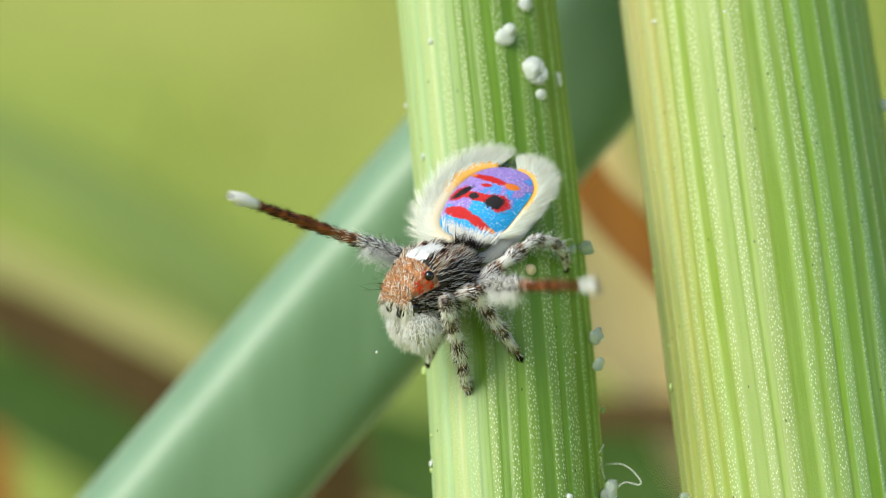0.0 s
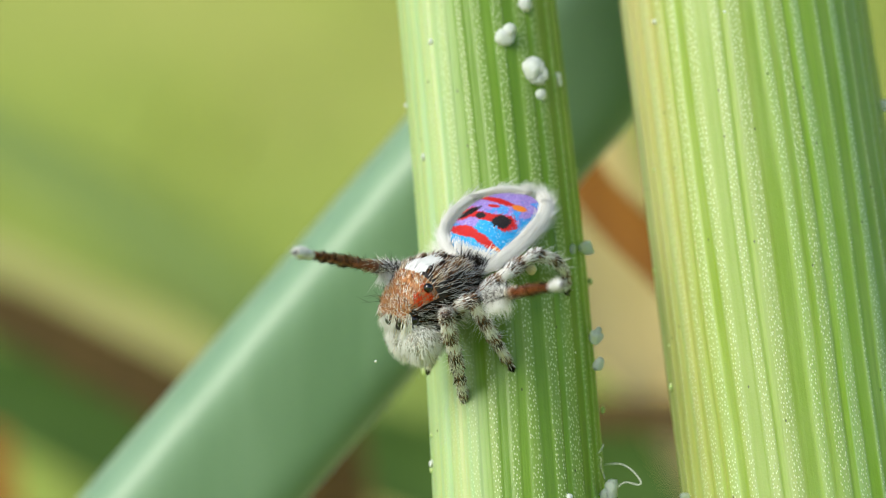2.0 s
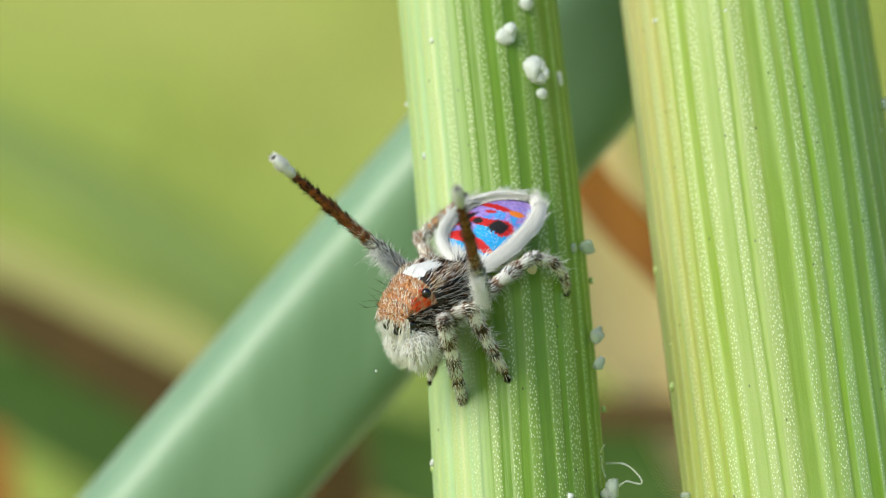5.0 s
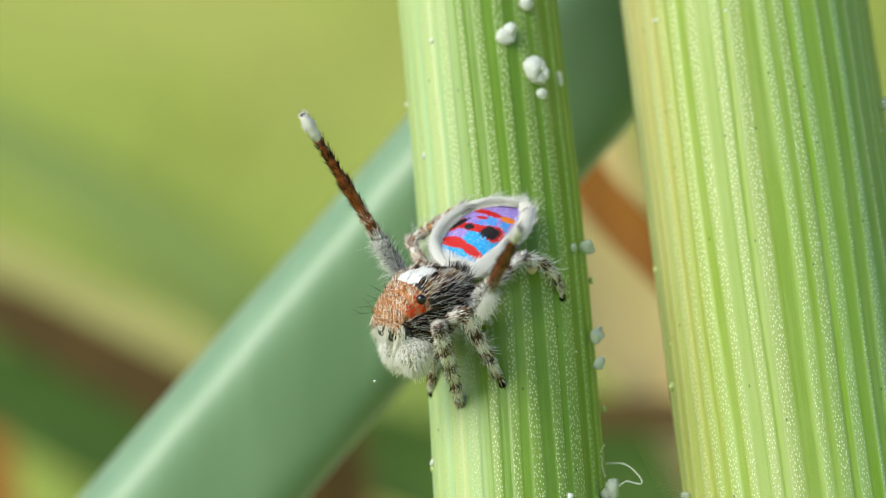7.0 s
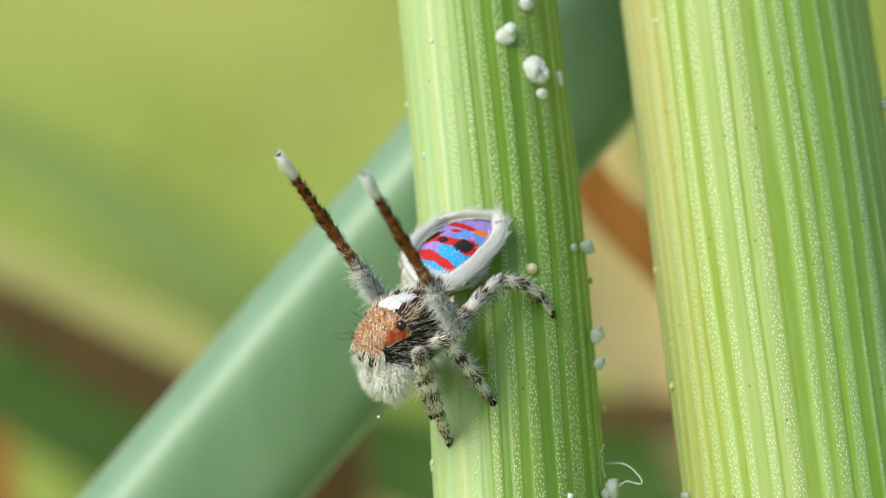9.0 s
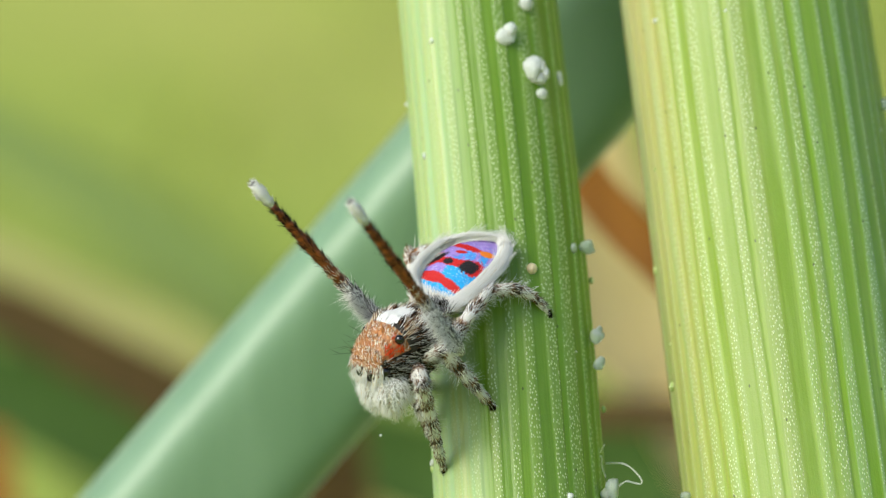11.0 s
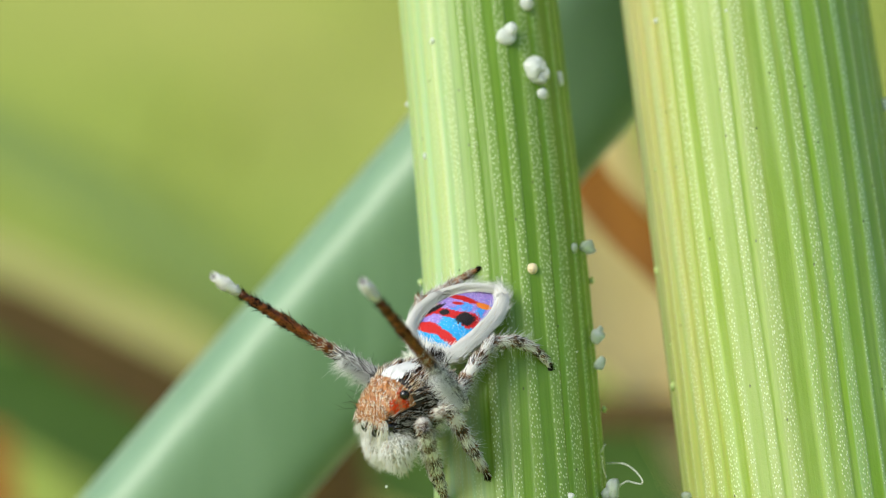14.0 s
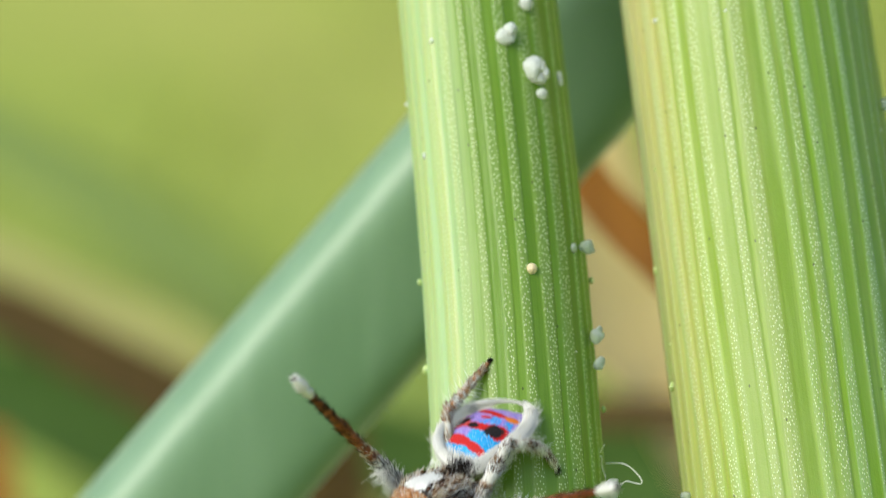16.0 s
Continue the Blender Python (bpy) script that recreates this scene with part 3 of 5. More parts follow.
def head():
    """Head shield with its coat: rust forehead, white blaze between dark bars, grey flanks, white face."""
    fur = Fur(3)
    bm = head_shape()
    mats = [S_DARK, H_WHITE, H_CREAM, H_GREY, H_DARK, H_BROWN, H_ORANGE, H_RED, S_RUST, S_WHITE]
    for f in bm.faces:
        c = f.calc_center_median()
        blaze = abs(c.y) < 0.26 and c.z > 0.3 and -0.36 < c.x < 0.32
        f.material_index = 9 if blaze else 8 if c.x > 0.15 and c.z > -0.05 and not (abs(c.y) > 0.44 and c.z < 0.18) else 0
    fur.body(bm)
    rng = fur.rng
    for p, nrm in fur.spread(bm, 13000):
        x, y, z = p
        if nrm.z < -0.55 or nrm.x < -0.85:
            continue
        ay = abs(y)
        back = Vector((-0.9, 0.0, 0.0))
        length, slot, lift, rad = rng.uniform(0.10, 0.20), 5, 0.45, 0.009
        r = rng.random()
        red_zone = y > 0.42 and 0.34 < x < 0.80 and 0.16 < z < 0.60
        if (x > 0.84 and z < 0.02) or (x > 0.6 and z < -0.22):
            slot, length, lift = (1 if r < 0.85 else 2), rng.uniform(0.14, 0.28), 0.6
            back = Vector((0.2, 0.0, -0.8))
        elif x > 0.24 and z > -0.02 and not (ay > 0.44 and z < 0.18):
            back = Vector((-0.3, 0.0, 0.5))
            slot, length, lift = (6 if r < 0.50 else 2 if r < 0.74 else 1 if r < 0.84 else 5), rng.uniform(0.06, 0.12), 0.32
            if red_zone and r < 0.95:
                slot = 7
        elif z > 0.35 and ay < 0.27 and -0.36 < x <= 0.32:
            slot, length, lift, rad = 1, rng.uniform(0.15, 0.22), 0.12, 0.022
        elif z > 0.30 and ay < (0.38 if x > -0.36 else 0.16):
            slot, length = (4 if r < 0.85 else 5), rng.uniform(0.10, 0.18)
        elif z > 0.25 and ay < 0.62:
            slot, length = (5 if r < 0.32 else 2 if r < 0.64 else 1 if r < 0.82 else 4), rng.uniform(0.12, 0.24)
        else:
            slot, length, lift = (4 if r < 0.66 else 5 if r < 0.74 else 1), rng.uniform(0.16, 0.40), 0.28
            rad = 0.0055 if slot == 1 else 0.007
            back = Vector((-0.8, 0.0, -0.15))
        d = back - nrm * back.dot(nrm) + nrm * lift + Vector([rng.uniform(-0.22, 0.22) for _ in range(3)])
        fur.hair(p, d, length, rad, slot=slot, skin=nrm)
    # short mottled scales over the brow
    for p, nrm in fur.spread(bm, 9000):
        if p.x < 0.2 or p.z < -0.05 or (abs(p.y) > 0.44 and p.z < 0.18):
            continue
        r = rng.random()
        d = nrm * 0.22 + Vector([rng.uniform(-0.8, 0.8) for _ in range(3)])
        near_eye = p.y > 0.45 and 0.34 < p.x < 0.78 and p.z > 0.16 and r < 0.8
        fur.hair(p, d, rng.uniform(0.05, 0.11), 0.009, slot=7 if near_eye else 6 if r < 0.42 else 2 if r < 0.60 else 3 if r < 0.70 else 1 if r < 0.80 else 5 if r < 0.94 else 4, segs=2, skin=nrm)
    # pale fringe that hangs over the front eyes
    for _ in range(150):
        y = rng.uniform(-0.5, 0.5)
        p = Vector((0.97 - 0.25 * y * y, y, 0.10 + rng.uniform(-0.05, 0.06)))
        fur.hair(p, (0.5, y * 0.5 + rng.uniform(-0.3, 0.3), -0.75), rng.uniform(0.12, 0.24), 0.010, slot=rng.choice((1, 1, 2, 3, 5)))
    # long dark bristles round the brow
    for _ in range(34):
        s = rng.choice((-1, 1))
        p = Vector((rng.uniform(0.1, 0.95), s * rng.uniform(0.3, 0.75), rng.uniform(0.15, 0.5)))
        fur.hair(p, (rng.uniform(0.1, 0.9), s * rng.uniform(0.3, 1), rng.uniform(0.0, 0.7)), rng.uniform(0.25, 0.42), 0.0045, slot=4)
    bm.free()
    shield = fur.part("head_shield", mats, SPIDER, "furry head shield, rust-orange brow with a white blaze")
    for name, x, y, z, r in (("eye", 0.90, 0.19, -0.12, 0.155), ("eye", 0.90, -0.19, -0.12, 0.155), ("eye", 0.83, 0.44, -0.05, 0.12), ("eye", 0.80, -0.42, -0.04, 0.095),
                             ("eye", 0.32, 0.545, 0.46, 0.105), ("eye", 0.32, -0.50, 0.45, 0.095)):
        e = part(name, ball((r * MM, r * MM, r * MM), (x * MM, y * MM, z * MM), 20, 12), M_EYE, shield, "glossy black round eye")
    return shield


def palps():
    """The two white, tufted feelers under the face, and the jaws between them."""
    for s in (-1, 1):
        fur = Fur(11 + s)
        bm = ball((0.38, 0.32, 0.42), (0.74, s * 0.25 + 0.13, -0.58), 20, 14)
        bm2 = ball((0.22, 0.2, 0.26), (0.80, s * 0.22 + 0.15, -0.86), 16, 10)
        fur.body(bm)
        fur.body(bm2)
        for src, count in ((bm, 1300), (bm2, 420)):
            for p, nrm in fur.spread(src, count):
                if nrm.x < -0.6:
                    continue
                d = nrm * 0.45 + Vector((0.1, 0, -0.55)) + Vector([fur.rng.uniform(-0.6, 0.6) for _ in range(3)])
                r = fur.rng.random()
                fur.hair(p, d, fur.rng.uniform(0.10, 0.22), 0.009, slot=1 if r < 0.90 else 2 if r < 0.98 else 3, skin=(nrm + Vector((0.4, 0, 0.3))).normalized())
        bm.free()
        bm2.free()
        fur.part("feeler", [S_PALE, H_WHITE, H_CREAM, H_BROWN], SPIDER, "white woolly feeler below the face")
    part("jaw", ball((0.3 * MM, 0.3 * MM, 0.5 * MM), (0.62 * MM, 0, -0.75 * MM), 16, 12), S_DARK, SPIDER, "dark hidden jaw")
    fur = Fur(17)
    bm = ball((0.75, 0.5, 0.3), (-0.15, 0, -0.55), 20, 12)
    fur.body(bm)
    for p, nrm in fur.spread(bm, 500):
        fur.hair(p, nrm + Vector((-0.3, 0, 0)), fur.rng.uniform(0.12, 0.3), 0.009, slot=1)
    bm.free()
    fur.part("chest", [S_DARK, H_GREY], SPIDER, "grey hairy underside")


head()
palps()

# ---- abdomen: X across the fan, Y up its middle, Z out of its face; it turns on the waist ----
ACROSS = Vector((0.90, -0.35, -0.26)).normalized()
ALONG = Vector((0.38, 0.35, 0.855))
ALONG = (ALONG - ACROSS * ALONG.dot(ACROSS)).normalized()
FAN_TURN = Matrix((ACROSS, ALONG, ACROSS.cross(ALONG))).transposed()
WAIST = Vector((-1.04, 0.16, 0.20))


def fan_edge(k, n):
    """The outline of the spread fan: a rounded lozenge, its corners low on one side and high on the other."""
    return FAN_LINE[k * (len(FAN_LINE) - 1) // n % (len(FAN_LINE) - 1)]


_CORNERS = [(0.62, -0.42), (0.82, 0.40), (0.77, 0.70), (0.52, 0.90), (0.0, 0.90), (-0.42, 0.70), (-0.72, 0.30), (-0.84, -0.20), (-0.80, -0.66), (-0.56, -0.86), (-0.10, -0.90), (0.34, -0.76)]
FAN_LINE = smooth_path([(x, y, 0) for x, y in _CORNERS + _CORNERS[:1]], 120)


def hair_band(fur, line, wide, narrow, side, count, span, core_slot, hair_slot, loose=0.10, stray=0.16):
    """A flat, combed band of long hairs along a line: a pale core and strands that run with it, narrowing towards its end."""
    n = len(line) - 1

    def at(g):
        h = min(int(g), n - 1)
        p = line[h].lerp(line[h + 1], g - h)
        tang = (line[h + 1] - line[h]).normalized()
        return p, tang, tang.cross(Vector((0, 0, 1))) * side, wide * math.sin(math.pi * (0.10 + 0.82 * g / n)) ** 0.6 * (1 - narrow * g / n)
    for k in range(n):
        p, tang, out, w = at(k)
        base = len(fur.v)
        for q in range(12):
            a = 2 * math.pi * q / 12
            fur.v.append(p + out * (w * 0.66 * math.cos(a)) + Vector((0, 0, -0.07 + 0.07 * math.sin(a))))
        if k:
            for q in range(12):
                h = (q + 1) % 12
                fur.f.append((base - 12 + q, base - 12 + h, base + h, base + q))
                fur.m.append(core_slot)
    rng = fur.rng
    for _ in range(count):
        k = rng.random() ** 1.2 * n * 0.9
        reach = rng.uniform(*span) * n
        o0 = rng.uniform(-1, 1)
        o1 = o0 * rng.uniform(0.6, 1.3) + rng.gauss(0, stray)
        if rng.random() < 0.10:
            o0, o1 = o0 - rng.uniform(0, 0.5), o1 - rng.uniform(0.2, 1.6)
        lift = rng.uniform(0, loose)
        pts = []
        for i in range(6):
            f = i / 5
            p, tang, out, w = at(min(k + reach * f, n - 0.01))
            o = o0 + (o1 - o0) * f
            height = -0.05 + 0.095 * math.sqrt(max(0.0, 1 - min(1, abs(o)) ** 2)) + lift * f
            pts.append(p + out * (w * o) + Vector((0, 0, height)))
            if i and (pts[i] - pts[i - 1]).length < 0.01:
                pts[i] = pts[i - 1] + tang * 0.03
        fur.strand(pts, rng.uniform(0.004, 0.0075), hair_slot if rng.random() < 0.97 else hair_slot + 1, (out * (o0 * 0.5) + Vector((0, 0, 1))).normalized())


def abdomen():
    fur = Fur(5)
    bm = ball((0.62, 0.88, 0.40), (0.0, 1.16, -0.32), 28, 18)
    fur.body(bm)
    for p, nrm in fur.spread(bm, 3200):
        if nrm.z > 0.5:
            continue
        d = nrm * 0.35 + Vector((0, 0.8, 0)) + Vector([fur.rng.uniform(-0.2, 0.2) for _ in range(3)])
        fur.hair(p, d, fur.rng.uniform(0.15, 0.32), 0.008, slot=1 if fur.rng.random() < 0.85 else 2, skin=nrm)
    bm.free()
    waist = tube([(-0.25, 0.13, 0.13, -0.05), (0.1, 0.15, 0.15, -0.06), (0.35, 0.24, 0.2, -0.14)])
    bmesh.ops.transform(waist, matrix=Matrix.Rotation(radians(90), 4, "Z"), verts=waist.verts)
    for f in waist.faces:
        f.material_index = 3
    fur.body(waist)
    waist.free()
    # dark hairs at the waist, then the pale tuft over the fan's lower rim
    for _ in range(260):
        u = max(-0.3, min(0.3, fur.rng.gauss(0, 0.14)))
        p = Vector((u, fur.rng.uniform(-0.12, 0.16), 0.06 + fur.rng.uniform(-0.10, 0.08)))
        fur.hair(p, (u * 1.2 + fur.rng.uniform(-0.3, 0.3), 0.8, 0.5), fur.rng.uniform(0.14, 0.28), 0.007, slot=2, skin=Vector((0, -0.4, 0.9)))
    for _ in range(640):
        u = max(-0.62, min(0.55, fur.rng.gauss(-0.05, 0.27)))
        p = Vector((u, 0.22 + 0.30 * abs(u + 0.05) + fur.rng.uniform(-0.09, 0.07), 0.05 + fur.rng.uniform(-0.10, 0.06)))
        d = Vector((u * 0.6 + fur.rng.uniform(-0.25, 0.25), 0.9, 0.28 + fur.rng.uniform(-0.15, 0.2)))
        fur.hair(p, d, fur.rng.uniform(0.14, 0.34), 0.007, bend=(u * 0.2, 0.1, -0.3), slot=1, skin=Vector((0, -0.2, 1.0)))
    ob = fur.part("abdomen", [S_PALE, H_WHITE, H_DARK, S_DARK], SPIDER, "hairy abdomen raised behind the head")

    # the flat, slightly domed fan
    bm = bmesh.new()
    rings, seg = [], 60
    mid = bm.verts.new((0, 1.18 * MM, 0.20 * MM))
    for k in range(1, 15):
        f = k / 14
        ring = []
        for i in range(seg):
            e = fan_edge(i, seg)
            ring.append(bm.verts.new((f * e.x * MM, (1.18 + f * e.y) * MM, (0.20 - 0.26 * f ** 2.2) * MM)))
        rings.append(ring)
    for i in range(seg):
        bm.faces.new((mid, rings[0][i], rings[0][(i + 1) % seg]))
    for a, b in zip(rings, rings[1:]):
        for i in range(seg):
            j = (i + 1) % seg
            bm.faces.new((a[i], b[i], b[j], a[j]))
    part("fan", bm, M_FAN, ob, "iridescent blue fan with scarlet bars and black spots")
    flaps = []
    for s in (-1, 1):
        fur = Fur(31 + s)
        bm = bmesh.new()
        rows, n = [], 40
        span = (10.4, 4.2) if s < 0 else (-0.5, 3.4)
        line = []
        for k in range(n + 1):
            g = (span[0] + (span[1] - span[0]) * k / n) * 10
            line.append(FAN_LINE[int(round(g)) % 120] + Vector((0, 1.18, -0.06)))
        rng = fur.rng
        for k in range(n + 1):
            f = k / n
            base = line[k]
            tang = (line[min(k + 2, n)] - line[max(k - 2, 0)]).normalized()
            out = tang.cross(Vector((0, 0, 1))) * s
            wide = (0.30 if s < 0 else 0.20) * math.sin(math.pi * (0.08 + 0.86 * f)) ** 0.6
            rows.append([bm.verts.new(base - out * 0.06 + Vector((0, 0, -0.03))), bm.verts.new(base + out * wide * 0.5), bm.verts.new(base + out * wide)])
            # soft plumes that sweep from the root towards the tail
            for _ in range(62):
                w = rng.random() ** 0.8
                p = base + out * wide * (0.48 + 0.52 * w) + Vector((0, 0, rng.uniform(-0.06, 0.02))) + tang * rng.uniform(-0.03, 0.03)
                along = (tang * 0.8 + Vector((0.15, 0.55, 0)) * f).normalized()
                d = out * (0.22 + 0.42 * w + rng.gauss(0, 0.07)) + along + Vector((0, 0, rng.uniform(-0.25, 0.12)))
                size = rng.uniform(0.40, 0.74) * (0.45 + 0.55 * math.sin(math.pi * min(1.0, 0.12 + 0.80 * f)))
                fur.hair(p, d, size * (1.1 if s < 0 else 0.78), 0.0062, bend=out * 0.10 + along * 0.08, slot=1 if rng.random() < 0.95 else 2, segs=4, skin=(out * 0.3 + Vector((0, 0, 1))).normalized())
        for a, b in zip(rows, rows[1:]):
            for i in range(2):
                bm.faces.new((a[i], a[i + 1], b[i + 1], b[i]))
        bm.normal_update()
        bmesh.ops.solidify(bm, geom=bm.faces[:], thickness=0.012)
        fur.body(bm)
        bm.free()
        hinge = Vector((s * 0.80, 1.18, -0.05))
        fur.v = [v - hinge for v in fur.v]
        fl = fur.part("flap", [M_FLAP, H_PLUME, H_CREAM], ob, "amber side flap with a long white fringe")
        fl.location = hinge * MM
        flaps.append((fl, hinge, s))
    rims = []
    for s, way in ((-1, [(-0.10, 0.10, 0.0), (-0.52, 0.26, 0.06), (-0.86, 0.62, 0.10), (-0.86, 1.10, 0.12), (-0.62, 1.62, 0.11), (-0.10, 2.02, 0.08), (0.46, 2.16, 0.03)]),
                   (1, [(0.02, 0.02, 0.0), (0.36, 0.24, 0.04), (0.66, 0.74, 0.08), (0.84, 1.28, 0.08), (0.90, 1.72, 0.07), (0.80, 2.04, 0.05), (0.56, 2.20, 0.02)])):
        fur = Fur(71 + s)
        hair_band(fur, smooth_path(way, 48), 0.135 if s < 0 else 0.170, 0.55 if s < 0 else 0.15, s, 1500 if s < 0 else 2000, (0.16, 0.42), 0, 1)
        # loose hairs that stand off the outer side
        for _ in range(420):
            k = fur.rng.uniform(0.05, 0.95) * (len(way) - 1)
            h = min(int(k), len(way) - 2)
            a, b = Vector(way[h]), Vector(way[h + 1])
            tang = (b - a).normalized()
            out = tang.cross(Vector((0, 0, 1))) * s
            fur.hair(a.lerp(b, k - h) + out * fur.rng.uniform(-0.04, 0.14), tang + out * fur.rng.uniform(-0.05, 0.5) + Vector((0, 0, fur.rng.uniform(-0.25, 0.35))), fur.rng.uniform(0.22, 0.46), 0.005, bend=(0, 0.1, -0.1), slot=1)
        rims.append((fur.part("rim", [S_PALE, H_RIM, H_CREAM], ob, "white hair rim of the fan"), s))
    return ob, flaps, rims


ABDOMEN, FLAPS, RIMS = abdomen()


# ---- legs, built along +X from the hip ----
def furry_limb(stations, coats, count, length, seed=1, lean=0.55):
    """One limb: skin tube and a coat of hairs; coats gives a hair's slot by its place along the limb."""
    fur = Fur(seed)
    bm = tube(stations)
    fur.body(bm)
    rng = fur.rng
    for p, nrm in fur.spread(bm, count):
        r = rng.random()
        d = Vector((0.8, 0, 0)) + nrm * lean + Vector([rng.uniform(-0.2, 0.2) for _ in range(3)])
        slot = coats(p.x, r, nrm)
        fur.hair(p, d, rng.uniform(*length), 0.0082, slot=slot, skin=nrm)
    bm.free()
    return fur


COATS = [H_WHITE, H_GREY, H_DARK, H_BROWN, H_CREAM]


def raised_leg(seed):
    """A long front leg: furry grey thigh, tan knee, slim red-brown shin with bristles, white brush with a dark tip."""
    def thigh(x, r, nrm):
        if x > 1.35:
            return 5 if r < 0.45 else 4 if r < 0.75 else 3
        return 1 if r < 0.50 else 2 if r < 0.66 else 3
    fur = furry_limb([(-0.15, 0.09, 0.09, 0), (0.0, 0.13, 0.13, 0), (0.3, 0.15, 0.15, 0.02), (0.8, 0.145, 0.145, 0.02), (1.2, 0.125, 0.125, 0.01), (1.50, 0.105, 0.105, 0)], thigh, 1200, (0.12, 0.24), seed=seed, lean=0.20)
    rng = fur.rng
    # long white brush under the thigh
    for _ in range(420):
        p = Vector((rng.uniform(0.1, 1.25), rng.uniform(-0.09, 0.09), -0.10))
        fur.hair(p, (rng.uniform(0.1, 0.8), rng.uniform(-0.7, 0.7), -1), rng.uniform(0.22, 0.48), 0.005, slot=1)
    for _ in range(150):
        a = rng.uniform(0, 6.28)
        p = Vector((rng.uniform(0.1, 1.3), 0.13 * math.cos(a), 0.13 * math.sin(a)))
        fur.hair(p, (rng.uniform(0.3, 0.9), math.cos(a), math.sin(a)), rng.uniform(0.15, 0.30), 0.005, slot=1 if rng.random() < 0.7 else 3)
    leg = fur.part("raised_leg", [S_GREY, *COATS], SPIDER, "raised leg, grey-furred thigh and red-brown shin with white tip")

    def shin(x, r, nrm):
        if x < 0.46:
            return 5 if r < 0.50 else 4 if r < 0.80 else 1
        if x < 0.62:
            return 4 if r < 0.7 else 5
        return 3 if r < (0.32 if x < 1.5 else 0.68) else 4
    fur = furry_limb([(-0.03, 0.085, 0.085, 0), (0.1, 0.118, 0.118, 0.01), (0.36, 0.118, 0.112, 0), (0.50, 0.092, 0.09, 0), (0.85, 0.118, 0.112, 0), (1.45, 0.112, 0.106, 0), (1.56, 0.092, 0.09, 0), (1.75, 0.098, 0.095, 0), (2.15, 0.078, 0.078, 0), (2.38, 0.07, 0.07, 0)], shin, 640, (0.08, 0.17), seed=seed + 1, lean=0.22)
    rng = fur.rng
    for k in range(150):
        a = rng.choice((0.0, 3.14)) + rng.gauss(0, 0.7)
        p = Vector((rng.uniform(0.3, 2.4), 0.09 * math.cos(a), 0.09 * math.sin(a)))
        fur.hair(p, (1.7, math.cos(a), math.sin(a)), rng.uniform(0.12, 0.22), 0.006, slot=3)
    sh = fur.part("shin", [S_SHIN, *COATS], leg, "red-brown bristly shin")

    def foot(x, r, nrm):
        return 1 if x < 0.62 or r < 0.4 else 3
    fur = furry_limb([(0.0, 0.065, 0.065, 0), (0.16, 0.105, 0.105, 0), (0.54, 0.10, 0.10, 0), (0.67, 0.05, 0.05, 0)], foot, 520, (0.07, 0.15), seed=seed + 2, lean=0.25)
    tip = ball((0.05, 0.045, 0.045), (0.665, 0, -0.01), 14, 10)
    fur.body(tip, 3)
    tip.free()
    ft = fur.part("foot", [S_WHITE, *COATS], leg, "white brush-like foot with a dark tip")
    ft.matrix_basis = Matrix.Translation((3.84 * MM, 0, 0))
    sh.matrix_basis = Matrix.Translation((1.48 * MM, 0, 0))
    return leg


